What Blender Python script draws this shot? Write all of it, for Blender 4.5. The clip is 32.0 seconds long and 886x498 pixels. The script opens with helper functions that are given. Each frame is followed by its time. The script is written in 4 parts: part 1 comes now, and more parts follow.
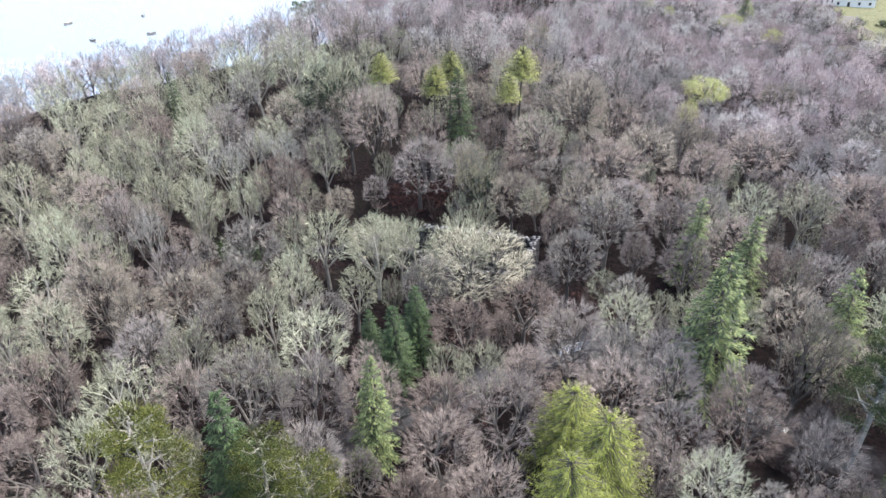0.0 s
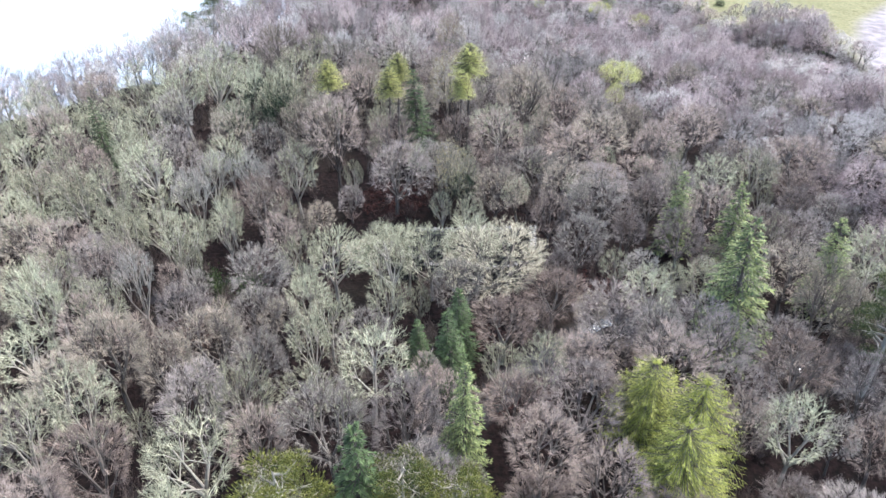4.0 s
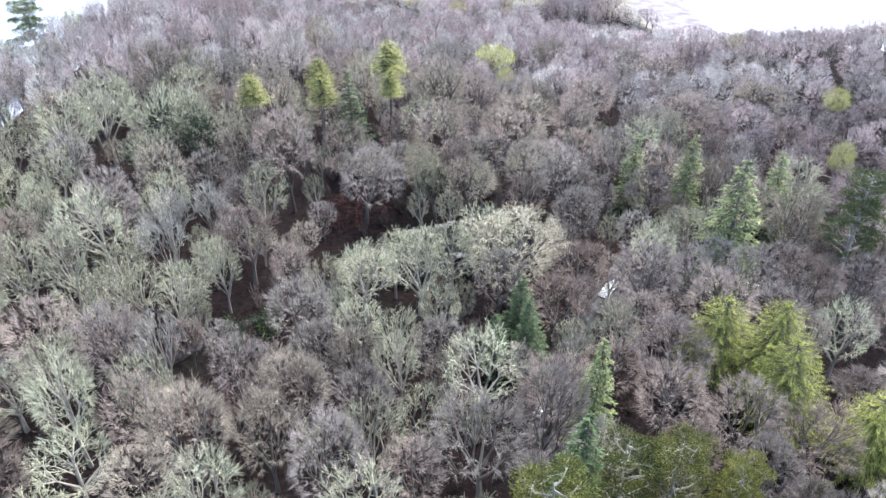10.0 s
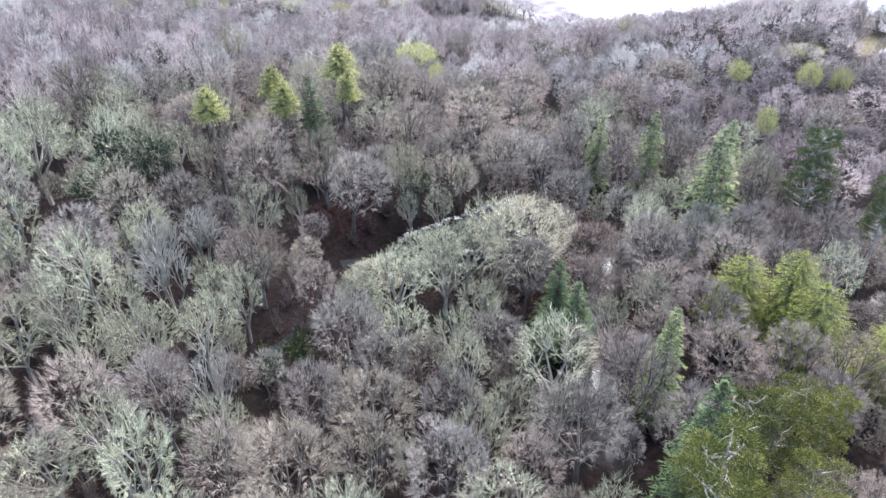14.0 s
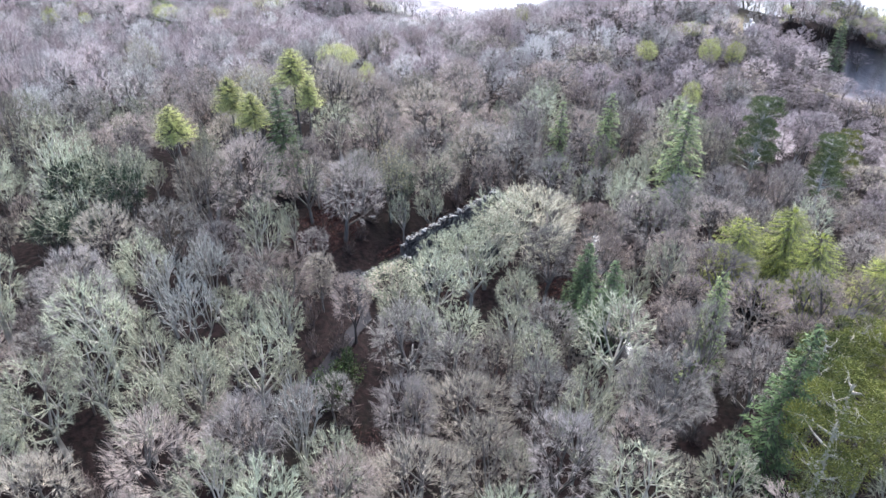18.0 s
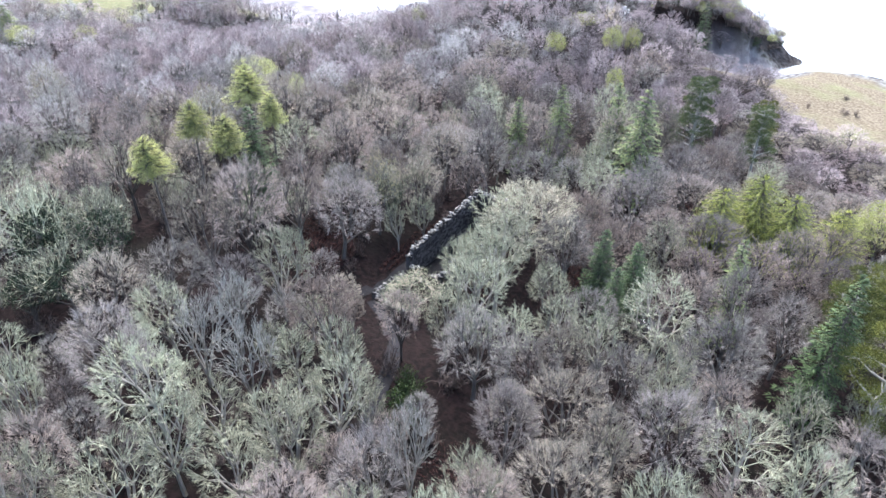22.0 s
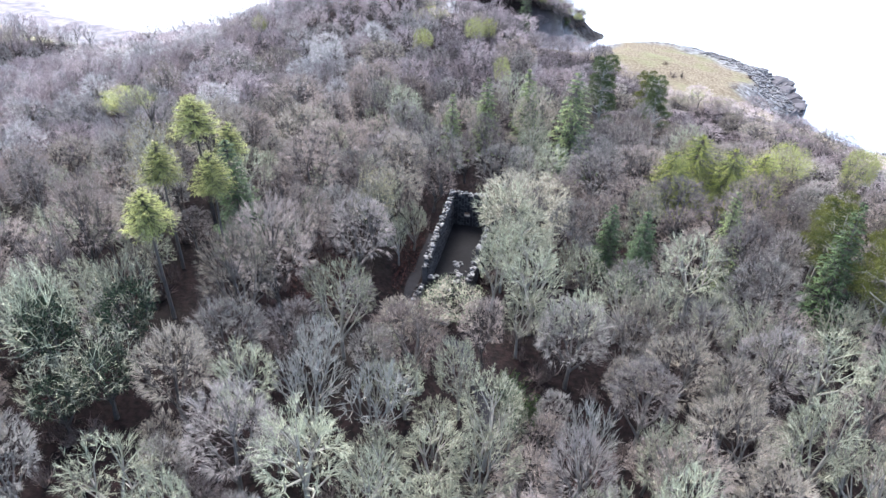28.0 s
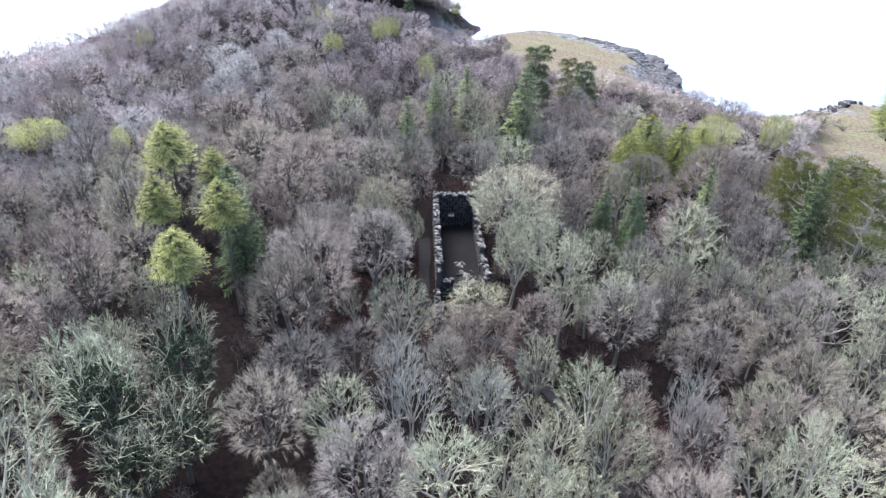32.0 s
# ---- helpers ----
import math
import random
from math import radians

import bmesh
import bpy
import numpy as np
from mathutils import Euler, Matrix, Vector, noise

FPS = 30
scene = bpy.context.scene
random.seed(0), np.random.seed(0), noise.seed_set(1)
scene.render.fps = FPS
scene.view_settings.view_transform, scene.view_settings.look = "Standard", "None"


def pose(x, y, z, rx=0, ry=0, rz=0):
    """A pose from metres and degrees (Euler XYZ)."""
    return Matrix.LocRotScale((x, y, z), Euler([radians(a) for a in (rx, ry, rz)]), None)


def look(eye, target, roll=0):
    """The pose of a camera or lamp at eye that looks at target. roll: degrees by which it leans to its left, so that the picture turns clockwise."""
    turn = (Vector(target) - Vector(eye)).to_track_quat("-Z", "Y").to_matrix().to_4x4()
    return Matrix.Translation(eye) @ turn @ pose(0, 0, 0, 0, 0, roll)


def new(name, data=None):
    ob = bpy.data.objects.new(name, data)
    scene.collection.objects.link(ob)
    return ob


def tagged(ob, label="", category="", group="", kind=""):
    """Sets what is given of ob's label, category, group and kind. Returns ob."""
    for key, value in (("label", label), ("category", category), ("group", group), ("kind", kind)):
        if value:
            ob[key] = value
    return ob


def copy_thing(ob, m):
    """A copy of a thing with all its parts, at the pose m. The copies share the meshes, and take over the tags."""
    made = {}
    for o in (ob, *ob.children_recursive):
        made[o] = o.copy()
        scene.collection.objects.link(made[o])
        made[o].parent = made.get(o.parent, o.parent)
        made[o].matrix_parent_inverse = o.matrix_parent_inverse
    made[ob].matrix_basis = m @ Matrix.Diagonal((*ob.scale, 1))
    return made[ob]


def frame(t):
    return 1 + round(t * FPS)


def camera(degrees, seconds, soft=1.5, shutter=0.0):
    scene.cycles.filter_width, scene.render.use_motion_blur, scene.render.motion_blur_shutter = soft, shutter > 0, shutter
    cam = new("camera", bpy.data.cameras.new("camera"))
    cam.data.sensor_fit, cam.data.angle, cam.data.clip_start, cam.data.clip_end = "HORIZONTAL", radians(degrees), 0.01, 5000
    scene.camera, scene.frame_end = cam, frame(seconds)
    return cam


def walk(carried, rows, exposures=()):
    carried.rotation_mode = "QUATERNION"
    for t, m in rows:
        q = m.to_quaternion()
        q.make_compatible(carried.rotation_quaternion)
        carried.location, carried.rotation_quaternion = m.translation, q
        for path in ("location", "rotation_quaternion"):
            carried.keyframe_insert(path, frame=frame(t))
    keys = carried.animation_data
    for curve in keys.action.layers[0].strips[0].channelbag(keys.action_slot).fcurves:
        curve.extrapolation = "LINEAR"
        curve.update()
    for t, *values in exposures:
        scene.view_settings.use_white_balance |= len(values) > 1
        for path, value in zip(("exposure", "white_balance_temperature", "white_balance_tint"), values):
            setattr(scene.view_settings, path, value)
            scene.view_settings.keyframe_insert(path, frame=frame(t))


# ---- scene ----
cam = camera(65.2, 32.0, soft=1.4)
METRES, EYE, TILT, LEAN, TURN = 180.0, 52.8, 3.9, 2.7, 19.7
EXPOSE = 2.27
ROWS = [
    (0.0, 0.0, 0.0, 0.0, 0.94, -35.88, -1.31),
    (0.5, -0.0157, 0.0003, -0.0005, -0.83, -35.84, -1.45),
    (1.0, -0.0314, 0.0012, -0.0011, -2.63, -35.81, -1.6),
    (1.5, -0.0469, 0.0024, -0.0019, -4.39, -35.75, -1.73),
    (2.0, -0.0625, 0.0043, -0.0022, -6.19, -35.72, -1.87),
    (2.5, -0.078, 0.0066, -0.0027, -7.97, -35.65, -2.01),
    (3.0, -0.0935, 0.0093, -0.003, -9.77, -35.59, -2.16),
    (3.5, -0.1087, 0.0124, -0.0036, -11.54, -35.51, -2.28),
    (5.5, -0.1688, 0.0302, -0.008, -18.8, -35.19, -2.81),
    (6.0, -0.183, 0.0356, -0.0093, -20.56, -35.12, -2.89),
    (6.5, -0.1973, 0.0416, -0.0106, -22.32, -35.02, -3.0),
    (7.0, -0.2114, 0.0481, -0.0118, -24.1, -34.95, -3.09),
    (7.5, -0.2254, 0.0549, -0.0129, -25.89, -34.88, -3.2),
    (8.0, -0.2391, 0.0622, -0.0142, -27.69, -34.8, -3.3),
    (8.5, -0.2526, 0.07, -0.0151, -29.49, -34.71, -3.39),
    (9.0, -0.266, 0.0781, -0.016, -31.29, -34.61, -3.5),
    (9.5, -0.2788, 0.0866, -0.017, -33.08, -34.53, -3.56),
    (10.0, -0.2916, 0.0956, -0.0182, -34.85, -34.44, -3.67),
    (10.5, -0.304, 0.105, -0.0198, -36.62, -34.31, -3.77),
    (11.0, -0.3159, 0.1146, -0.0212, -38.39, -34.22, -3.84),
    (11.5, -0.3275, 0.1247, -0.0229, -40.16, -34.1, -3.91),
    (12.0, -0.3389, 0.1351, -0.0245, -41.9, -33.97, -3.99),
    (12.5, -0.35, 0.1457, -0.0261, -43.65, -33.83, -4.05),
    (13.0, -0.3607, 0.1567, -0.0279, -45.4, -33.71, -4.11),
    (13.5, -0.3711, 0.1681, -0.0292, -47.15, -33.58, -4.18),
    (14.0, -0.3811, 0.18, -0.0305, -48.89, -33.47, -4.25),
    (14.5, -0.3907, 0.1921, -0.0318, -50.64, -33.35, -4.31),
    (16.5, -0.425, 0.2435, -0.0365, -57.56, -33.03, -4.6),
    (17.0, -0.4324, 0.2564, -0.038, -59.3, -32.92, -4.59),
    (17.5, -0.4398, 0.2701, -0.0396, -61.07, -32.76, -4.64),
    (18.0, -0.4466, 0.2839, -0.0407, -62.85, -32.62, -4.68),
    (18.5, -0.4529, 0.298, -0.0416, -64.62, -32.46, -4.69),
    (19.0, -0.4589, 0.3123, -0.0427, -66.41, -32.33, -4.72),
    (19.5, -0.4644, 0.3269, -0.0436, -68.22, -32.2, -4.75),
    (20.0, -0.4691, 0.3414, -0.044, -69.97, -32.13, -4.71),
    (20.5, -0.4739, 0.3565, -0.0453, -71.76, -31.92, -4.77),
    (21.0, -0.4779, 0.3714, -0.0463, -73.51, -31.78, -4.78),
    (21.5, -0.4815, 0.3867, -0.0473, -75.28, -31.65, -4.8),
    (22.0, -0.4846, 0.4019, -0.0483, -77.04, -31.5, -4.81),
    (22.5, -0.4872, 0.4173, -0.0494, -78.8, -31.37, -4.81),
    (23.0, -0.4894, 0.4328, -0.0505, -80.61, -31.22, -4.82),
    (23.5, -0.491, 0.4482, -0.052, -82.38, -31.08, -4.82),
    (24.0, -0.4922, 0.4638, -0.0531, -84.15, -30.95, -4.8),
    (24.5, -0.4929, 0.4793, -0.0542, -85.94, -30.81, -4.78),
    (25.0, -0.4931, 0.4948, -0.0554, -87.72, -30.66, -4.75),
    (25.5, -0.4928, 0.5107, -0.0563, -89.5, -30.52, -4.74),
    (27.5, -0.4876, 0.5741, -0.0595, -96.6, -30.07, -4.72),
    (28.0, -0.4848, 0.5894, -0.0608, -98.43, -29.94, -4.65),
    (28.5, -0.4816, 0.6048, -0.0622, -100.25, -29.8, -4.59),
    (29.0, -0.4778, 0.6201, -0.0633, -102.07, -29.69, -4.52),
    (29.5, -0.4736, 0.6353, -0.0641, -103.89, -29.57, -4.44),
    (30.0, -0.4689, 0.6504, -0.0649, -105.72, -29.45, -4.36),
    (30.5, -0.4638, 0.6653, -0.0659, -107.55, -29.34, -4.28),
    (31.0, -0.4582, 0.6801, -0.0669, -109.33, -29.22, -4.19),
    (31.5, -0.452, 0.6948, -0.0678, -111.13, -29.13, -4.11),
    (32.0, -0.4455, 0.7091, -0.0689, -112.93, -29.01, -4.01),
]
walk(cam, [(t, pose(0, 0, EYE, TILT, LEAN, TURN) @ pose(METRES * x, METRES * y, METRES * z, 90 + pitch, roll, yaw)) for t, x, y, z, yaw, pitch, roll in ROWS],
     exposures=[(0.0, EXPOSE - 0.38, 6480, 10), (5.0, EXPOSE - 0.08, 6440, 10), (10.0, EXPOSE, 6380, 10), (17.0, EXPOSE, 6250, 10), (24.0, EXPOSE, 6220, 10),
                (28.0, EXPOSE - 0.12, 6200, 10), (32.0, EXPOSE - 0.34, 6180, 10)])

# ---- world and sun: a bright, hazy, overcast day ----
SUN_UP, SUN_ROUND = 58.0, 55.0
world = bpy.data.worlds.new("overcast_sky")
scene.world = world
world.use_nodes = True
wn = world.node_tree
sky = wn.nodes.new("ShaderNodeTexSky")
sky.sky_type, sky.sun_disc = "NISHITA", False
sky.sun_elevation, sky.sun_rotation = radians(SUN_UP), radians(SUN_ROUND)
sky.air_density, sky.dust_density, sky.ozone_density = 1.0, 4.0, 0.6
wn.nodes["Background"].inputs["Strength"].default_value = 0.15
wn.links.new(sky.outputs["Color"], wn.nodes["Background"].inputs["Color"])
sun = new("sun", bpy.data.lights.new("sun", "SUN"))
sun.data.energy, sun.data.angle, sun.data.color = 1.5, radians(30), (1.0, 0.98, 0.96)
a, e = radians(SUN_ROUND), radians(SUN_UP)
sun.matrix_basis = look((math.sin(a) * math.cos(e) * 300, math.cos(a) * math.cos(e) * 300, math.sin(e) * 300), (0, 0, 0))


# ---- materials ----
def material(name, low, high, scale=3.0, rough=0.9, spread=0.35, island=0.0, bump=0.0, soft=0.0, metal=0.0, coords="Object"):
    """Two colours mixed by two noises, shifted object by object and piece by piece."""
    m = bpy.data.materials.new(name)
    m.use_nodes = True
    n, l = m.node_tree.nodes, m.node_tree.links
    b = n["Principled BSDF"]
    b.inputs["Roughness"].default_value, b.inputs["Metallic"].default_value = rough, metal
    b.inputs["Specular IOR Level"].default_value = 0.2
    tc = n.new("ShaderNodeTexCoord")
    fine, broad = n.new("ShaderNodeTexNoise"), n.new("ShaderNodeTexNoise")
    fine.inputs["Scale"].default_value, fine.inputs["Detail"].default_value = scale, 4
    broad.inputs["Scale"].default_value, broad.inputs["Detail"].default_value = scale * 0.13, 2
    for t in (fine, broad):
        l.new(tc.outputs[coords], t.inputs["Vector"])
    add = n.new("ShaderNodeMath")
    add.operation = "ADD"
    l.new(fine.outputs["Fac"], add.inputs[0])
    l.new(broad.outputs["Fac"], add.inputs[1])
    total = add.outputs[0]
    info = n.new("ShaderNodeObjectInfo")
    geo = n.new("ShaderNodeNewGeometry")
    for source, amount in ((info.outputs["Random"], spread * 2), (geo.outputs["Random Per Island"], island * 2)):
        if amount:
            k = n.new("ShaderNodeMath")
            k.operation, k.inputs[1].default_value, k.inputs[2].default_value = "MULTIPLY_ADD", amount, -amount / 2
            l.new(source, k.inputs[0])
            s = n.new("ShaderNodeMath")
            s.operation = "ADD"
            l.new(total, s.inputs[0])
            l.new(k.outputs[0], s.inputs[1])
            total = s.outputs[0]
    ramp = n.new("ShaderNodeMapRange")
    ramp.inputs["From Min"].default_value, ramp.inputs["From Max"].default_value = 0.55, 1.45
    l.new(total, ramp.inputs["Value"])
    mix = n.new("ShaderNodeMix")
    mix.data_type = "RGBA"
    mix.inputs["A"].default_value, mix.inputs["B"].default_value = (*low, 1), (*high, 1)
    l.new(ramp.outputs["Result"], mix.inputs["Factor"])
    l.new(mix.outputs["Result"], b.inputs["Base Color"])
    if bump:
        bp = n.new("ShaderNodeBump")
        bp.inputs["Strength"].default_value, bp.inputs["Distance"].default_value = bump, 0.1
        l.new(fine.outputs["Fac"], bp.inputs["Height"])
        l.new(bp.outputs["Normal"], b.inputs["Normal"])
    if soft:
        tr, ms = n.new("ShaderNodeBsdfTranslucent"), n.new("ShaderNodeMixShader")
        l.new(mix.outputs["Result"], tr.inputs["Color"])
        ms.inputs["Fac"].default_value = soft
        l.new(b.outputs["BSDF"], ms.inputs[1])
        l.new(tr.outputs["BSDF"], ms.inputs[2])
        l.new(ms.outputs["Shader"], n["Material Output"].inputs["Surface"])
    return m


M_LICHEN = material("lichened_twigs", (0.16, 0.158, 0.118), (0.444, 0.47, 0.347), 1.2, spread=0.4, island=0.55)
M_BEECH = material("beech_twigs", (0.163, 0.149, 0.116), (0.42, 0.408, 0.315), 1.2, spread=0.1, island=0.5)
M_GREY = material("grey_twigs", (0.144, 0.134, 0.124), (0.407, 0.39, 0.357), 1.2, spread=0.42, island=0.28)
M_BROWN = material("brown_twigs", (0.147, 0.119, 0.104), (0.38, 0.328, 0.295), 1.2, spread=0.42, island=0.28)
M_DRAB = material("olive_grey_twigs", (0.149, 0.134, 0.111), (0.384, 0.348, 0.29), 1.2, spread=0.42, island=0.28)
M_MAUVE = material("mauve_twigs", (0.14, 0.123, 0.117), (0.341, 0.316, 0.3), 1.2, spread=0.42, island=0.28)
# Brown undergrowth, its colour lowered to carry the shade between the crowns.
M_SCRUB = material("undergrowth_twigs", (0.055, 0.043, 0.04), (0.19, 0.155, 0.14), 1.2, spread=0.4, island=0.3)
M_SALLOW = material("sallow_twigs", (0.115, 0.098, 0.105), (0.29, 0.255, 0.268), 1.2, spread=0.4, island=0.28)
# Paler twigs for the far trees: distance haze is put into their colour.
M_FAR_GREY = material("hazed_grey_twigs", (0.23, 0.218, 0.213), (0.495, 0.483, 0.472), 1.2, spread=0.8, island=0.16)
M_FAR_BROWN = material("hazed_purple_twigs", (0.229, 0.19, 0.193), (0.473, 0.414, 0.416), 1.2, spread=0.8, island=0.16)
M_PALE = material("pale_limbs", (0.228, 0.222, 0.204), (0.396, 0.402, 0.366), 1.2, spread=0.2, island=0.2)
M_BARK = material("bark", (0.049, 0.0434, 0.0406), (0.14, 0.13, 0.119), 2.5, bump=0.4, island=0.2)
# Bark-toned inner boughs, darkened further to paint in the shade inside crowns.
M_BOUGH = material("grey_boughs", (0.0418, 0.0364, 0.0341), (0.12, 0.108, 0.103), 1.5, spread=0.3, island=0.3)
M_BARK_PALE = material("silvered_bark", (0.14, 0.13, 0.115), (0.322, 0.308, 0.273), 2.5, bump=0.4, island=0.2)
M_SPRUCE = material("spruce_needles", (0.042, 0.07, 0.035), (0.21, 0.253, 0.105), 0.8, rough=0.7, spread=0.2, island=0.5, soft=0.2)
M_FIR = material("fir_needles", (0.0154, 0.0315, 0.0154), (0.077, 0.119, 0.049), 0.8, rough=0.7, spread=0.15, island=0.4, soft=0.15)
M_PINE = material("pine_needles", (0.0138, 0.0302, 0.013), (0.196, 0.202, 0.047), 0.4, rough=0.7, spread=0.2, island=0.22, soft=0.15)
M_IVY = material("ivy_leaves", (0.007, 0.014, 0.009), (0.03, 0.05, 0.028), 0.8, rough=0.6, spread=0.2, island=0.4, soft=0.1)
M_DARK_PINE = material("dark_pine_needles", (0.021, 0.0406, 0.0216), (0.15, 0.181, 0.0743), 0.6, rough=0.7, spread=0.1, island=0.4, soft=0.15)
M_LARCH = material("larch_needles", (0.174, 0.211, 0.043), (0.433, 0.473, 0.139), 0.8, rough=0.8, spread=0.15, island=0.5, soft=0.3)
M_BUDS = material("spring_leaves", (0.26, 0.284, 0.0994), (0.484, 0.519, 0.207), 0.8, rough=0.8, spread=0.5, island=0.3, soft=0.3)
M_CATKIN = material("willow_catkins", (0.21, 0.189, 0.098), (0.392, 0.371, 0.224), 0.8, rough=0.9, spread=0.2, island=0.4, soft=0.2)
M_OLIVE = material("olive_leaves", (0.0819, 0.098, 0.063), (0.214, 0.245, 0.168), 0.8, rough=0.9, spread=0.2, island=0.4, soft=0.2)
M_HOLLY = material("holly_leaves", (0.021, 0.042, 0.0158), (0.0683, 0.0998, 0.0315), 0.8, rough=0.5, spread=0.2, island=0.5, soft=0.1)
M_STONE = material("rubble_stone", (0.0245, 0.0238, 0.0266), (0.112, 0.111, 0.115), 2.2, bump=0.6, spread=0.4, island=0.4)
M_CAP = material("lichened_stone", (0.0098, 0.0098, 0.011), (0.204, 0.204, 0.204), 3.5, bump=0.5, spread=0.6)
M_SKERRY = material("wet_black_rock", (0.0147, 0.0137, 0.0157), (0.0788, 0.0756, 0.084), 0.6, bump=0.6, spread=0.3, island=0.4)
M_ROCK = material("shore_rock", (0.0245, 0.0231, 0.0238), (0.154, 0.154, 0.161), 0.5, bump=0.6, spread=0.4, island=0.4)
M_WHITE = material("white_render", (0.7, 0.7, 0.68), (0.84, 0.84, 0.82), 1.0, spread=0.1)
M_SLATE = material("roof_slate", (0.10, 0.11, 0.13), (0.20, 0.21, 0.23), 2.0, spread=0.2, rough=0.6)
M_DARK = material("dark_glass", (0.02, 0.022, 0.025), (0.05, 0.05, 0.055), 1.0, rough=0.15, spread=0.1)


def ground_material():
    """Leaf litter and moss in the wood, darkened for the shade of the trees, with grass, rock and shingle where the
    ground's cover says so.
    """
    m = bpy.data.materials.new("woodland_floor")
    m.use_nodes = True
    n, l = m.node_tree.nodes, m.node_tree.links
    b = n["Principled BSDF"]
    b.inputs["Roughness"].default_value, b.inputs["Specular IOR Level"].default_value = 0.95, 0.1
    tc, at, sep = n.new("ShaderNodeTexCoord"), n.new("ShaderNodeAttribute"), n.new("ShaderNodeSeparateColor")
    at.attribute_name = "cover"
    l.new(at.outputs["Color"], sep.inputs["Color"])

    def grain(scale, low, high, lo=0.35, hi=0.65):
        t, r, c = n.new("ShaderNodeTexNoise"), n.new("ShaderNodeMapRange"), n.new("ShaderNodeMix")
        t.inputs["Scale"].default_value, t.inputs["Detail"].default_value = scale, 6
        r.inputs["From Min"].default_value, r.inputs["From Max"].default_value = lo, hi
        c.data_type = "RGBA"
        l.new(tc.outputs["Object"], t.inputs["Vector"])
        l.new(t.outputs["Fac"], r.inputs["Value"])
        l.new(r.outputs["Result"], c.inputs["Factor"])
        for key, v in (("A", low), ("B", high)):
            if isinstance(v, tuple):
                c.inputs[key].default_value = (*v, 1)
            else:
                l.new(v, c.inputs[key])
        return c.outputs["Result"], t.outputs["Fac"]

    def blend(fac, one, two):
        c = n.new("ShaderNodeMix")
        c.data_type = "RGBA"
        l.new(fac, c.inputs["Factor"])
        l.new(one, c.inputs["A"])
        l.new(two, c.inputs["B"])
        return c.outputs["Result"]

    # Litter and moss near black: the shade under the crowns is in these colours.
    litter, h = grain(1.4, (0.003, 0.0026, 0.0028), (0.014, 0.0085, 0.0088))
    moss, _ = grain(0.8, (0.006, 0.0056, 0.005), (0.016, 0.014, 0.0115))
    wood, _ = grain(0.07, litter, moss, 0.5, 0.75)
    grass, _ = grain(1.5, (0.075, 0.062, 0.045), (0.17, 0.148, 0.11))
    green, _ = grain(0.9, (0.09, 0.095, 0.052), (0.155, 0.155, 0.092))
    turf, _ = grain(0.09, grass, green, 0.47, 0.72)
    rock, _ = grain(0.6, (0.035, 0.035, 0.038), (0.2, 0.207, 0.22))
    sand, _ = grain(0.22, (0.115, 0.11, 0.125), (0.21, 0.205, 0.225))
    turf = blend(at.outputs["Alpha"], turf, green)
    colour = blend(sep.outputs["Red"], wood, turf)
    colour = blend(sep.outputs["Green"], colour, rock)
    colour = blend(sep.outputs["Blue"], colour, sand)
    l.new(colour, b.inputs["Base Color"])
    bp = n.new("ShaderNodeBump")
    bp.inputs["Strength"].default_value, bp.inputs["Distance"].default_value = 0.6, 0.25
    l.new(h, bp.inputs["Height"])
    l.new(bp.outputs["Normal"], b.inputs["Normal"])
    return m


def water_material(name, ripple, scale, tone=(0.46, 0.485, 0.51)):
    """Pale, glinting water under a white sky."""
    m = bpy.data.materials.new(name)
    m.use_nodes = True
    n, l = m.node_tree.nodes, m.node_tree.links
    b = n["Principled BSDF"]
    b.inputs["Base Color"].default_value = (*tone, 1)
    b.inputs["Metallic"].default_value, b.inputs["Roughness"].default_value = 0.75, 0.22
    tc, t, bp = n.new("ShaderNodeTexCoord"), n.new("ShaderNodeTexNoise"), n.new("ShaderNodeBump")
    t.inputs["Scale"].default_value, t.inputs["Detail"].default_value = scale, 5
    bp.inputs["Strength"].default_value, bp.inputs["Distance"].default_value = ripple, 0.2
    l.new(tc.outputs["Object"], t.inputs["Vector"])
    l.new(t.outputs["Fac"], bp.inputs["Height"])
    l.new(bp.outputs["Normal"], b.inputs["Normal"])
    return m


# ---- the lie of the land ----
SEA = -24.0
COAST = [(75, -160), (70, -60), (76, -38), (66, -22), (63, -6), (80, 9), (96, 4), (122, 6), (138, 20), (150, 36), (148, 52), (143, 62),
         (147, 69), (152, 69), (155, 64), (160, 62), (170, 72), (184, 92), (192, 120), (188, 165), (158, 193), (128, 211), (119, 233), (126, 259), (136, 283),
         (157, 311), (225, 400), (300, 700), (-60, 700), (-90, 300), (-108, 230), (-122, 192), (-128, 165), (-150, 140), (-172, 105), (-190, 40), (-200, -160)]
RUIN = (-30.0, 85.3)
BURN = [(-34, 44), (-27, 55), (-19, 65), (-9, 74), (3, 73.5), (15, 69.5), (30, 62), (50, 60)]


def away(x, y, line, closed=False):
    """Distance of each point from a line of corners."""
    best = np.full(np.shape(x), 1e9)
    ends = zip(line, line[1:] + line[:1]) if closed else zip(line, line[1:])
    for (ax, ay), (bx, by) in ends:
        s = np.clip(((x - ax) * (bx - ax) + (y - ay) * (by - ay)) / ((bx - ax) ** 2 + (by - ay) ** 2), 0, 1)
        best = np.minimum(best, np.hypot(x - ax - s * (bx - ax), y - ay - s * (by - ay)))
    return best


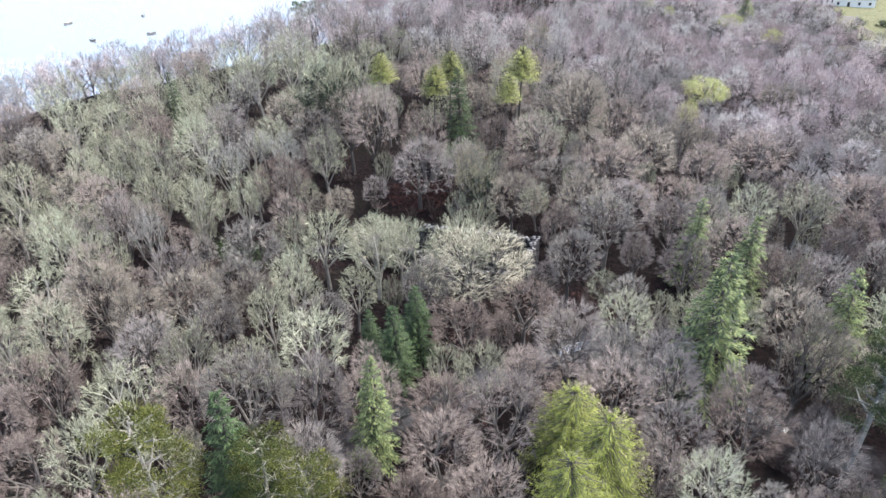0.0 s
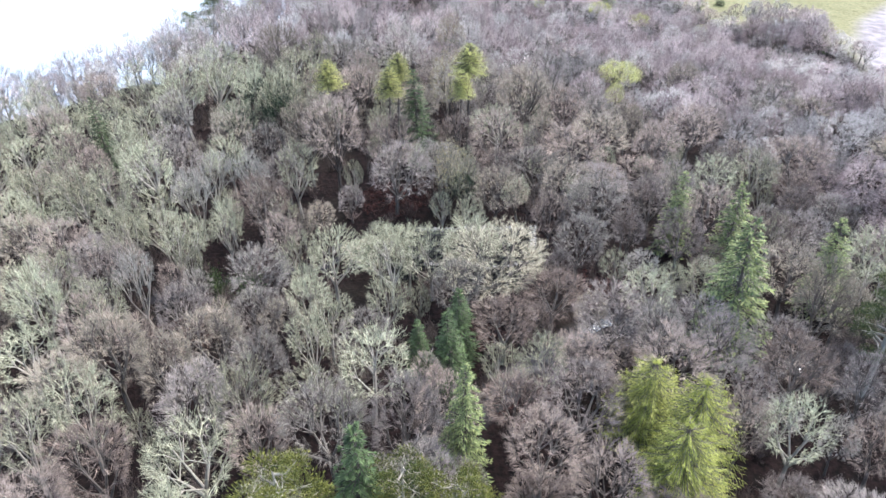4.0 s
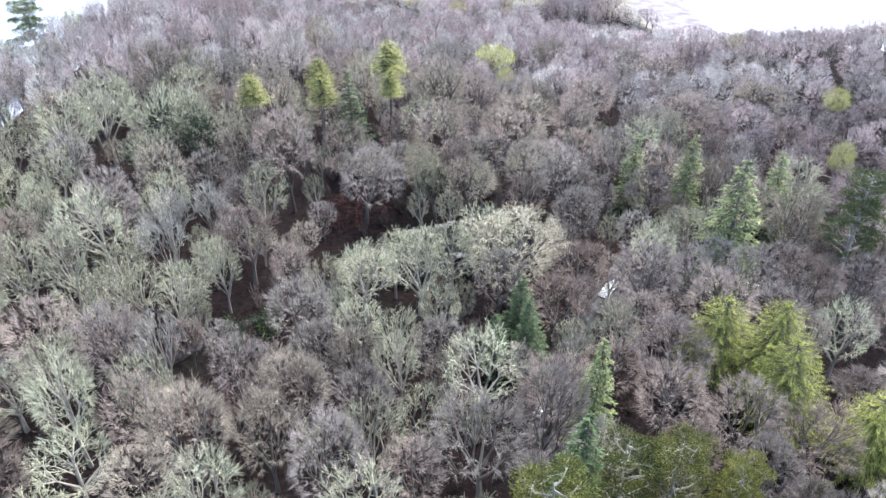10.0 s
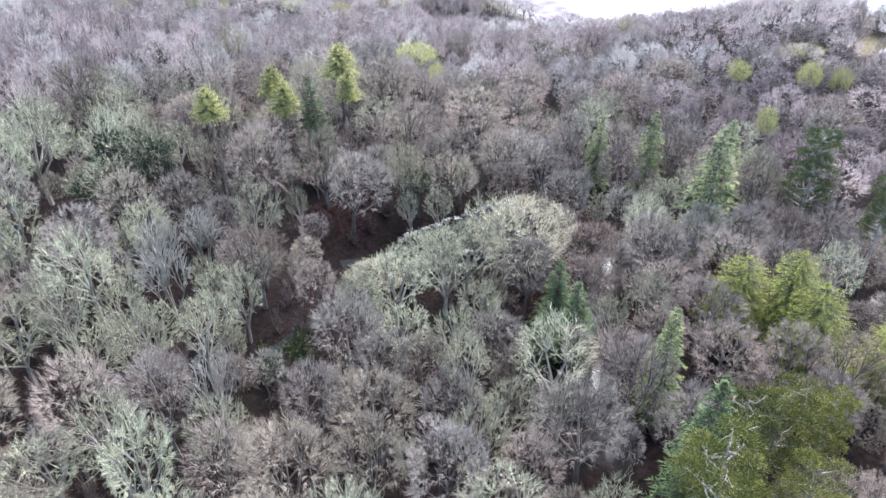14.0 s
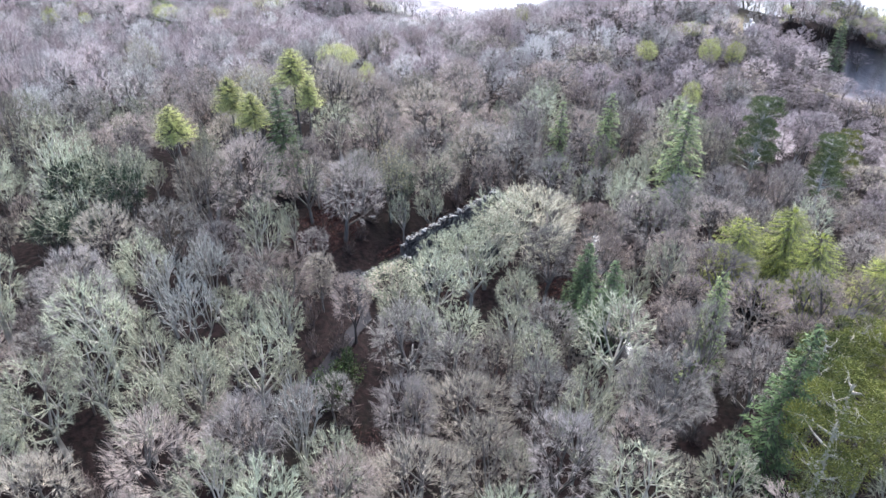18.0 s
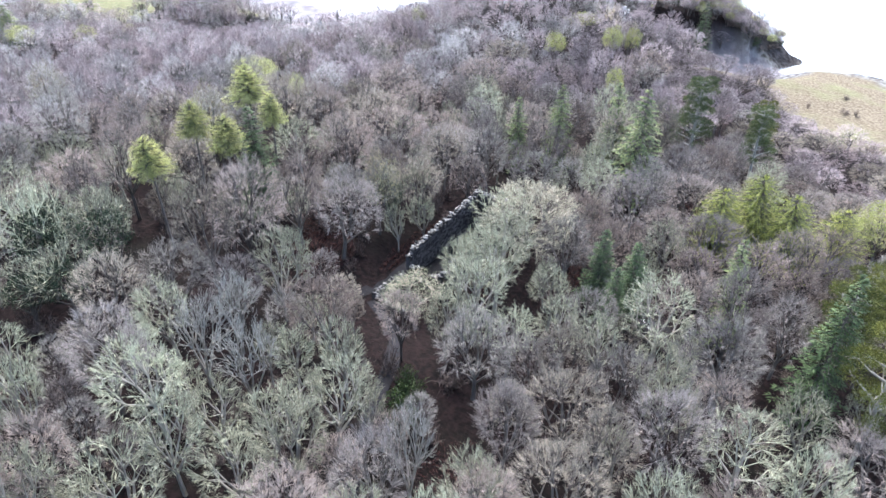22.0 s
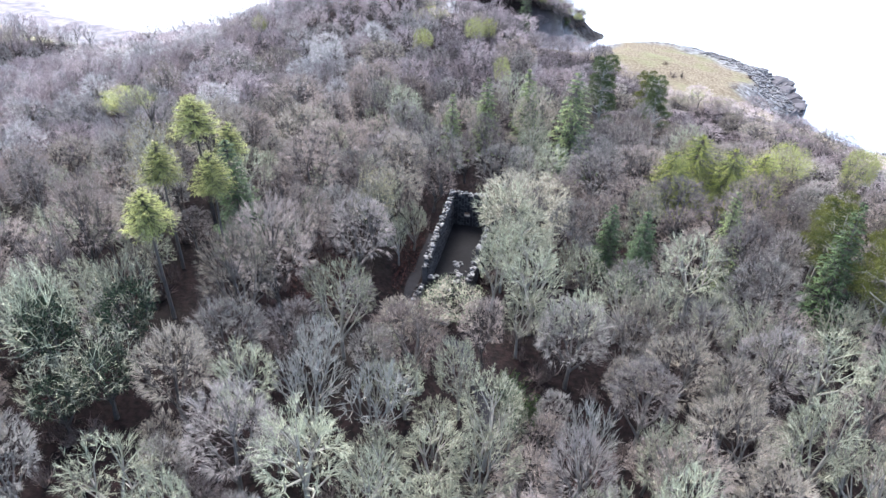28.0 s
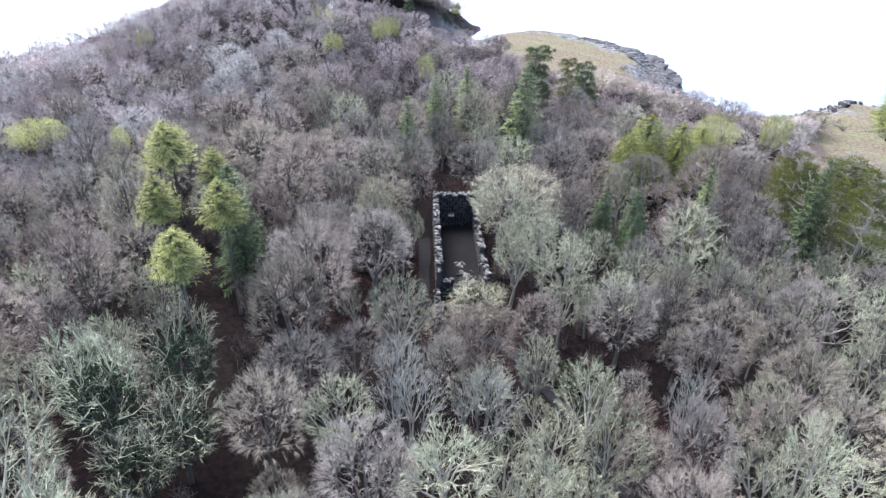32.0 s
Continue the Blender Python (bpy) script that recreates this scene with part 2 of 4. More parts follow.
def shore(x, y):
    """Metres inside the coast, negative at sea."""
    inside = np.zeros(np.shape(x), bool)
    for (ax, ay), (bx, by) in zip(COAST, COAST[1:] + COAST[:1]):
        inside ^= ((ay > y) != (by > y)) & (x < (bx - ax) * (y - ay) / (by - ay + 1e-9) + ax)
    d = away(x, y, COAST, True)
    return np.where(inside, d, -d)


def canopy(x, y):
    u, v = x / 100, y / 100
    return 1.22 - 1.08 * u + 10.03 * v - 2.99 * u * u - 5.98 * u * v - 4.08 * v * v


def ground(x, y):
    """Height of the ground."""
    x, y = np.asarray(x, float), np.asarray(y, float)
    d = shore(x, y) + 1.6 * np.sin(x * 0.31 + y * 0.17) * np.sin(y * 0.27 - x * 0.11)
    z = canopy(x, y) - 14.5 + 19.5 * np.exp(-(x - 130) ** 2 / (2 * 45 ** 2) - (y - 132) ** 2 / (2 * 38 ** 2))
    z = z + 6.5 * np.exp(-(x - 158) ** 2 / (2 * 13 ** 2) - (y - 91) ** 2 / (2 * 14 ** 2))
    z = np.maximum(z, -21.5) + 0.5 * np.sin(x * 0.13) * np.cos(y * 0.11 + 1) + 0.25 * np.sin(x * 0.41 + 2) * np.sin(y * 0.37)
    slope = np.where(x < -60, 0.95, np.where(y > 205, 0.07, np.where(y > 68, 0.9, 0.42)))
    low = SEA + 0.3 + np.maximum(d, 0) * slope + np.where((y < 100) & (d > 0), 1.6 * (1 - np.exp(-np.maximum(d, 0) / 2.0)), 0)
    z = np.minimum(z, low)
    basin = np.hypot((x - 140) / 1.1, y - 76)
    z = np.minimum(z, SEA + 0.5 + np.maximum(0, basin - 10.5) * 0.42 + 40 * knoll(x, y))
    near = np.clip(1.6 - np.maximum(np.abs(x - RUIN[0] - 0) / 17, np.abs(y - RUIN[1]) / 9), 0, 1)
    near = near * near * (3 - 2 * near)
    z = z * (1 - near) - 7.1 * near
    wet = np.clip(1 - away(x, y, BURN) / 5.0, 0, 1)
    z = z - 1.3 * wet * wet * (3 - 2 * wet)
    return np.where(d > 0, z, SEA - np.minimum(4, 0.4 - d * 0.15))


def knoll(x, y):
    """1 on the wooded rock knoll beyond the cove."""
    return np.clip((x - 140 - (88 - y) * 0.3) / 4, 0, 1) * np.clip((y - 60) / 3, 0, 1) * np.clip((112 - y) / 8, 0, 1)


def grassy(x, y):
    """1 on the open headlands and fields, 0 in the wood."""
    wob = 5 * np.sin(x * 0.09) + 4 * np.sin(y * 0.13 + 1)
    head = np.clip((x - 48 - 0.42 * np.maximum(0, y - 20) - 1.6 * np.maximum(0, y - 42) + 0.55 * np.clip(22 - y, 0, 26) + wob) / 6, 0, 1) * np.clip((64 + 0.2 * np.maximum(0, x - 50) - y + wob * 0.4) / 5, 0, 1)
    field = np.clip((y - 285 - wob) / 6, 0, 1) * np.clip((x - 52 + (y - 292) * 0.27) / 6, 0, 1)
    field = np.maximum(field, np.clip((y - 218 - wob) / 6, 0, 1) * np.clip((x - 86 - wob * 0.5) / 6, 0, 1))
    south = np.clip((8 - 0.5 * (x - 4) - y + wob * 0.3) / 5, 0, 1) * np.clip((x - 2) / 6, 0, 1)
    strip = np.clip((x - 92 - wob * 0.4) / 5, 0, 1) * np.clip((87 - y + wob * 0.3) / 4, 0, 1) * np.clip((y - 58) / 5, 0, 1) * np.clip((142 - x) / 4, 0, 1)
    summit = np.clip((11 - np.hypot((x - 128) / 1.3, y - 120) + wob * 0.3) / 4, 0, 1)
    strip = np.maximum(strip, summit)
    return np.maximum(np.maximum(np.maximum(head * (1 - knoll(x, y)), field), south), strip)


def spread(x0, x1, y0, y1, step):
    xs, ys = np.arange(x0, x1 + step, step), np.arange(y0, y1 + step, step)
    gx, gy = np.meshgrid(xs, ys)
    return gx, gy, len(xs), len(ys)


def mesh_object(name, verts, faces, mat, parent=None, smooth=False):
    me = bpy.data.meshes.new(name)
    me.from_pydata(verts, [], faces)
    me.materials.append(mat)
    if smooth:
        me.shade_smooth()
    ob = new(name, me)
    ob.parent = parent
    return ob


def part(name, bm, mat, parent, label=""):
    me = bpy.data.meshes.new(name)
    bm.to_mesh(me)
    bm.free()
    me.materials.append(mat)
    ob = new(name, me)
    ob.parent = parent
    return tagged(ob, label)


gx, gy, nx, ny = spread(-264, 312, -165, 700, 3.0)
gz = ground(gx, gy)
quads = [(j * nx + i, j * nx + i + 1, (j + 1) * nx + i + 1, (j + 1) * nx + i) for j in range(ny - 1) for i in range(nx - 1)]
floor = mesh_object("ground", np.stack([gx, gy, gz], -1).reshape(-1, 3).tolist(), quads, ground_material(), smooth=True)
d = shore(gx, gy)
turf = grassy(gx, gy)
stone = np.clip((np.where((gy < 34) & (gx > 78), 17, 11) + 5 * np.sin(gx * 0.2) * np.sin(gy * 0.23) - d) / 5, 0, 1) * (gy < 100) * (gx > 55) * (1 - 0.8 * knoll(gx, gy))
beach = np.clip((30 - d) / 6, 0, 1) * ((gy > 205) & (gx > 90) & (gy < 420)) + np.clip((13.5 - np.hypot((gx - 140) / 1.1, gy - 76)) / 2, 0, 1) * np.clip(1 - 4 * knoll(gx, gy), 0, 1)
burn = 0.6 * np.clip(1.2 - away(gx, gy, BURN) / 2.0, 0, 1)
layer = floor.data.color_attributes.new("cover", "FLOAT_COLOR", "POINT")
cover = np.stack([turf, np.maximum(stone, burn * 0.8), beach, np.clip((gy - 150) / 20, 0, 1)], -1)
layer.data.foreach_set("color", cover.reshape(-1).astype(np.float32))
tagged(floor, "brown leaf litter on a wooded slope above open grass and shore", "ground", kind="structure")

sea = mesh_object("water", [(-4000, -4000, SEA), (4000, -4000, SEA), (4000, 4000, SEA), (-4000, 4000, SEA)], [(0, 1, 2, 3)], water_material("sea_water", 0.25, 0.5))
tagged(sea, "calm white glinting sea around the headland", "sea", kind="structure")


def ribbon(line, half, lift):
    """A strip of water along a line of corners."""
    pts = []
    for (ax, ay), (bx, by) in zip(line, line[1:]):
        k = max(2, int(math.hypot(bx - ax, by - ay) / 1.5))
        pts += [(ax + (bx - ax) * i / k, ay + (by - ay) * i / k) for i in range(k)]
    verts, faces = [], []
    for i, (x, y) in enumerate(pts):
        ax, ay = pts[max(0, i - 1)]
        bx, by = pts[min(len(pts) - 1, i + 1)]
        s = half * (0.9 + 0.2 * math.sin(i * 0.9) * math.sin(i * 0.37 + 1)) / math.hypot(bx - ax, by - ay)
        z = float(ground(x, y)) + lift
        verts += [(x - (by - ay) * s, y + (bx - ax) * s, z), (x + (by - ay) * s, y - (bx - ax) * s, z)]
        if i:
            faces.append((2 * i - 2, 2 * i - 1, 2 * i + 1, 2 * i))
    return verts, faces


BURN_WATER = water_material("burn_water", 0.8, 1.6, (0.16, 0.17, 0.18))
for line, half in (([(-30, 52.5), (-27, 55.5), (-24.5, 58)], 0.5), ([(-12, 71.5), (-9.5, 74), (-6.5, 75)], 0.8), ([(12, 71), (15, 69.5), (18, 68)], 0.6)):
    tagged(mesh_object("stream_pool", *ribbon(line, half, 0.3), BURN_WATER), "pale glinting pool of a burn among the trees", "stream", kind="structure")


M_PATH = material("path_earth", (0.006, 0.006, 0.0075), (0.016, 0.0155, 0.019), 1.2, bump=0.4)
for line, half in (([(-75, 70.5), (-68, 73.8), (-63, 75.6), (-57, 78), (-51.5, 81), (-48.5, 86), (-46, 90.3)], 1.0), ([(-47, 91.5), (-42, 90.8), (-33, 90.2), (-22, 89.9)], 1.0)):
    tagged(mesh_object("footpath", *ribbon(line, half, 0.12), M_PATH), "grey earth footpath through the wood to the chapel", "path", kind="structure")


# ---- trees ----
def unit(v):
    return v / np.maximum(np.linalg.norm(v, axis=-1, keepdims=True), 1e-9)


def tubes(p0, p1, r0, r1, sides=3, tip=False):
    """Straight tapered rods as lists of verts and faces; tip: each ends in a point."""
    p0, p1 = np.asarray(p0, float), np.asarray(p1, float)
    n = len(p0)
    r0, r1 = np.broadcast_to(r0, n), np.broadcast_to(r1, n)
    d = unit(p1 - p0)
    ref = np.where(np.abs(d[:, 2:3]) < 0.8, np.array([[0, 0, 1.0]]), np.array([[1.0, 0, 0]]))
    u = unit(np.cross(d, ref))
    w = np.cross(d, u)
    ang = np.arange(sides) * 2 * np.pi / sides
    ring = u[:, None] * np.cos(ang)[None, :, None] + w[:, None] * np.sin(ang)[None, :, None]
    low = p0[:, None] + ring * r0[:, None, None]
    if tip:
        v = np.concatenate([low, p1[:, None]], 1)
        f = [(b + k, b + (k + 1) % sides, b + sides) for b in range(0, n * (sides + 1), sides + 1) for k in range(sides)]
    else:
        v = np.concatenate([low, p1[:, None] + ring * r1[:, None, None]], 1)
        s2 = 2 * sides
        f = [(b + k, b + (k + 1) % sides, b + sides + (k + 1) % sides, b + sides + k) for b in range(0, n * s2, s2) for k in range(sides)]
    return v.reshape(-1, 3).tolist(), f


def blades(base, way, side, length, width):
    """Narrow leaf-shaped faces: a kite each."""
    base, way, side = np.asarray(base), unit(np.asarray(way)), unit(np.asarray(side))
    length, width = np.broadcast_to(length, len(base))[:, None], np.broadcast_to(width, len(base))[:, None]
    mid = base + way * length * 0.45
    v = np.stack([base, mid + side * width / 2, base + way * length, mid - side * width / 2], 1)
    return v.reshape(-1, 3).tolist(), [(i, i + 1, i + 2, i + 3) for i in range(0, 4 * len(base), 4)]


def joined(*pieces):
    verts, faces = [], []
    for v, f in pieces:
        k = len(verts)
        verts += v
        faces += [tuple(i + k for i in q) for q in f]
    return verts, faces


def root(name, label, category, group):
    return tagged(new(name), label, category, group)


def bare_tree(name, label, seed, mats, fork=0.3, wide=4.2, tall=14.0, tips=420, limbs=6, sprigs=6, fine=0.03, sprig=0.7, lift=0.08, droop=0.0,
              belly=0.62, deep=0.38, shell=0.3, low=-0.62, fan=0.5, lumps=12, ivy=False, bough=None, whole=False, leaf=None, group="bare broadleaf trees"):
    """A leafless tree 14 m tall and 8 m wide: trunk, limbs and boughs that divide again and again towards the twigs of a billowing crown."""
    g = np.random.default_rng(seed)
    top = root(name, label, "tree", group)
    centre, half = np.array([g.normal(0, 0.3), g.normal(0, 0.3), tall * belly]), np.array([wide, wide, tall * deep])
    # where the crown's twigs end: on a dome swollen by lumps
    d = unit(g.normal(0, 1, (tips * 4, 3)))
    d = d[d[:, 2] > low][:tips]
    knob = unit(g.normal(0, 1, (lumps, 3)) + np.array([0, 0, 0.4]))
    swell = 0.76 + 0.26 * np.exp(-(1 - (d @ knob.T).max(1)) / 0.07)
    reach = np.where(g.random(len(d)) < 0.72, g.uniform(1 - shell * 0.5, 1.0, len(d)), g.uniform(1 - shell * 1.5, 1 - shell * 0.5, len(d)))
    ends = centre + d * half * (swell * reach)[:, None]

    def split(p, k):
        """Parts of a cloud of points that lie together."""
        k = min(k, len(p))
        c = p[g.choice(len(p), k, replace=False)]
        for _ in range(4):
            own = ((p[:, None] - c[None]) ** 2).sum(-1).argmin(1)
            c = np.array([p[own == i].mean(0) if (own == i).any() else c[i] for i in range(k)])
        return [np.where(own == i)[0] for i in range(k) if (own == i).any()]

    sides = 3 if whole else 5
    ang = np.arange(sides) * 2 * np.pi / sides
    ring = np.stack([np.cos(ang), np.sin(ang), 0 * ang], -1)
    fork_at = np.array([g.normal(0, 0.25), g.normal(0, 0.25), tall * fork])
    verts, faces = [ring * 0.3 + np.array([0, 0, -0.5]), ring * 0.2 + fork_at * 0.75, ring * 0.16 + fork_at], []

    def skin(one, two):
        faces.extend((one * sides + k, one * sides + (k + 1) % sides, two * sides + (k + 1) % sides, two * sides + k) for k in range(sides))

    skin(0, 1)
    skin(1, 2)
    b0, b1, r0, r1, t0, t1 = [], [], [], [], [], []
    for one in split(ends, limbs):
        p1 = ends[one]
        c1 = p1.mean(0)
        src = 2 if c1[2] > centre[2] - 0.6 else 1
        start = fork_at if src == 2 else fork_at * 0.75
        n1 = start + (c1 - start) * 0.5 + np.array([c1[0], c1[1], 0]) * 0.08 + g.normal(0, 0.25, 3)
        k = len(verts)
        verts.append(ring * 0.075 + n1)
        skin(src, k)
        for two in split(p1, 4):
            p2 = p1[two]
            n2 = n1 + (p2.mean(0) - n1) * 0.55 + g.normal(0, 0.2, 3)
            verts.append(ring * 0.045 + n2)
            skin(k, len(verts) - 1)
            for three in split(p2, max(2, len(p2) // 5)):
                p3 = p2[three]
                n3 = n2 + (p3.mean(0) - n2) * 0.55 + g.normal(0, 0.12, 3)
                b0.append(n2)
                b1.append(n3)
                t0 += [n3] * len(p3)
                t1 += list(p3)
    stem = (np.concatenate(verts).tolist(), faces)
    t0, t1 = np.array(t0), np.array(t1)

    def slivers(p, q, r):
        w = unit(q - p)
        cross = unit(np.cross(w, g.normal(0, 1, w.shape))) * (r * g.uniform(0.7, 1.2, (len(w), 1)))
        v = np.stack([p - cross, p + cross, q], 1).reshape(-1, 3).tolist()
        return v, [(i, i + 1, i + 2) for i in range(0, len(v), 3)]

    way = unit(unit(t1 - t0) + unit((t1 - centre) / half) * 0.95)
    n = len(t0) * sprigs
    at = g.uniform(0.4, 1.0, (n, 1))
    s0 = np.repeat(t0, sprigs, 0) * (1 - at) + np.repeat(t1, sprigs, 0) * at
    s1 = s0 + unit(np.repeat(way, sprigs, 0) + g.normal(0, fan, (n, 3)) + np.array([0, 0, lift - droop])) * (sprig * g.uniform(0.5, 1.2, (n, 1)))
    crown = joined(tubes(np.array(b0), np.array(b1), fine * 1.2, fine * 0.8) if not whole else slivers(np.array(b0), np.array(b1), fine), slivers(t0, t1, fine * 0.85), slivers(s0, s1, fine * 0.6))
    mesh_object("trunk", *stem, mats[0], top)
    head = mesh_object("crown", *crown, mats[1], top)
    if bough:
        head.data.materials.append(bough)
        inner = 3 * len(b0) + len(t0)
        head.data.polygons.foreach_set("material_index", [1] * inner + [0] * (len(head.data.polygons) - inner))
    if leaf:
        pick = np.repeat(t0 * 0.8 + fork_at * 0.2 if ivy else t1, leaf[1], 0) + g.normal(0, 0.35, (len(t1) * leaf[1], 3))
        way = g.normal(0, 1, pick.shape) + np.array([0, 0, leaf[3]])
        mesh_object("foliage", *blades(pick, way, np.cross(unit(way), g.normal(0, 1, pick.shape)), leaf[2] * g.uniform(0.7, 1.3, len(pick)), leaf[2] * 0.5), leaf[0], top)
    return top


def conifer(name, label, seed, mats, tall=14.0, wide=3.2, tiers=17, per=9, droop=0.28, blade=1.05, thick=0.34, clear=0.12, taper=0.9, blades_per=8, gap=0.0, hang=0.0):
    """A cone of tiered boughs, each a spray of flat needle-bearing twigs."""
    g = np.random.default_rng(seed)
    top = root(name, label, "tree", "conifers")
    mesh_object("trunk", *tubes([[0, 0, -0.4], [0, 0, tall * 0.5]], [[0, 0, tall * 0.5], [0, 0, tall]], [0.26, 0.15], [0.15, 0.03], 6), mats[0], top)
    b0, b1, lb, lw, ls, ll = [], [], [], [], [], []
    for i in range(tiers):
        f = i / (tiers - 1)
        z = tall * (clear + (1 - clear) * f)
        n = per if f < 0.8 else max(4, per - 3)
        for j in range(n):
            if g.random() < gap:
                continue
            turn = j * 2 * math.pi / n + i * 0.7 + g.uniform(-0.3, 0.3)
            long = (wide * (1 - f) ** taper + 0.25) * g.uniform(0.65, 1.15)
            out = np.array([math.cos(turn), math.sin(turn), 0])
            side = np.array([-math.sin(turn), math.cos(turn), 0])
            start = np.array([0, 0, z + g.uniform(-0.2, 0.2)])
            end = start + out * long + np.array([0, 0, -droop * long + 0.25 * f])
            b0.append(start)
            b1.append(end)
            for k in range(blades_per):
                s = 0.22 + 0.78 * (k + 0.5) / blades_per
                p = start + (end - start) * s + np.array([0, 0, g.uniform(-0.08, 0.08)])
                sign = 1 if k % 2 else -1
                lb.append(p)
                lw.append(out * 0.8 + side * sign * g.uniform(0.5, 1.0) + np.array([0, 0, g.uniform(-0.5, 0.15) - droop * 0.4 - hang]))
                ls.append(np.cross(lw[-1], np.array([g.uniform(-0.4, 0.4), g.uniform(-0.4, 0.4), 1])))
                ll.append(blade * g.uniform(0.7, 1.3) * (0.65 + 0.5 * (1 - f)))
            lb.append(end - out * 0.2)
            lw.append(out + np.array([0, 0, 0.1 - droop]))
            ls.append(side)
            ll.append(blade)
    lb, lw, ls, ll = (np.array(v) for v in (lb, lw, ls, ll))
    tagged(mesh_object("bough_frame", *tubes(b0, b1, 0.05, 0.012), mats[0], top), kind="stuff")
    mesh_object("foliage", *blades(lb, lw, ls, ll, ll * thick), mats[1], top)
    return top


def pine(name, label, seed, mats, tall=14.0, wide=4.0, clumps=22, clear=0.36, girth=1.15):
    """A lean trunk with bare pale limbs and flat-topped clumps of needles."""
    g = np.random.default_rng(seed)
    top = root(name, label, "tree", "conifers")
    lean = g.normal(0, 0.5, 2)
    knee, head = np.array([lean[0] * 0.4, lean[1] * 0.4, tall * 0.55]), np.array([lean[0], lean[1], tall * 0.96])
    r = [[[0, 0, -0.4], knee], [knee, head], [0.28 * girth, 0.19 * girth], [0.19 * girth, 0.06 * girth]]
    p0, p1, q0, q1 = list(r[0]), list(r[1]), list(r[2]), list(r[3])
    lb, lw, ls, ll = [], [], [], []
    for i in range(clumps):
        f = clear + (1 - clear) * (i + 0.5) / clumps
        turn = i * 2.4 + g.uniform(-0.4, 0.4)
        start = knee + (head - knee) * (f - 0.55) / 0.45 if f > 0.55 else knee * f / 0.55
        out = wide * g.uniform(0.45, 1.0) * math.sqrt(max(0.05, 1.12 - f)) * 1.15
        c = start + np.array([math.cos(turn) * out, math.sin(turn) * out, out * g.uniform(0.05, 0.45)])
        mid = (start + c) / 2 + g.normal(0, 0.2, 3) + np.array([0, 0, -0.15])
        p0 += [start, mid]
        p1 += [mid, c]
        q0 += [0.09 * girth, 0.06 * girth]
        q1 += [0.06 * girth, 0.03]
        for k in range(5):
            w = g.normal(0, 1, 3) * np.array([1, 1, 0.35])
            p0.append(mid + (c - mid) * g.uniform(0.3, 1))
            p1.append(p0[-1] + w * 0.6)
            q0.append(0.03)
            q1.append(0.01)
        size = g.uniform(0.7, 1.2) * wide / 4
        for k in range(640):
            w = unit(g.normal(0, 1, 3) + np.array([0, 0, 0.55]))
            p = c + w * np.array([1.5, 1.5, 0.55]) * size * g.uniform(0.35, 1.0)
            lb.append(p)
            lw.append(w * np.array([1.3, 1.3, 0.4]) + g.normal(0, 0.4, 3) + np.array([0, 0, 0.2]))
            ls.append(np.cross(lw[-1], g.normal(0, 1, 3)))
            ll.append(g.uniform(0.16, 0.28))
    mesh_object("trunk", *tubes(np.array(p0), np.array(p1), np.array(q0), np.array(q1), 5), mats[0], top)
    lb, lw, ls, ll = (np.array(v) for v in (lb, lw, ls, ll))
    mesh_object("foliage", *blades(lb, lw, ls, ll, ll * 0.3), mats[1], top)
    return top


def bush(name, label, seed, mat, twig, tall=3.0, wide=1.6, leaves=1100, size=0.2):
    """A dense evergreen bush on a few stems."""
    g = np.random.default_rng(seed)
    top = root(name, label, "shrub", "undergrowth") if leaves else None
    n = 40 if leaves else 22
    w = unit(g.normal(0, 1, (n, 3)) + np.array([0, 0, 0.9]))
    tip = w * np.array([wide, wide, tall]) * g.uniform(0.6, 1, (n, 1))
    if leaves:
        mesh_object("stem_clump", *tubes(np.zeros((n, 3)) + np.array([0, 0, -0.2]), tip, 0.05, 0.015), twig, top)
        pick = tip[g.integers(0, n, leaves)] * g.uniform(0.55, 1.08, (leaves, 1)) + g.normal(0, 0.22, (leaves, 3))
        pick[:, 2] = np.maximum(pick[:, 2], 0.1)
        way = unit(pick) + g.normal(0, 0.7, pick.shape)
        mesh_object("foliage", *blades(pick, way, np.cross(way, g.normal(0, 1, pick.shape)), size, size * 0.6), mat, top)
    else:
        m = 260
        a = tip[g.integers(0, n, m)] * g.uniform(0.35, 1.0, (m, 1))
        w = unit(g.normal(0, 0.6, (m, 3)) + np.array([0, 0, 0.7]))
        cross = unit(np.cross(w, g.normal(0, 1, w.shape))) * 0.025
        v = np.stack([a - cross, a + cross, a + w * g.uniform(0.4, 0.9, (m, 1))], 1).reshape(-1, 3).tolist()
        top = mesh_object(name, *joined(tubes(np.zeros((n, 3)) + np.array([0, 0, -0.2]), tip, 0.04, 0.0, tip=True), (v, [(i, i + 1, i + 2) for i in range(0, len(v), 3)])), mat)
        tagged(top, label, "shrub", "undergrowth")
    return top


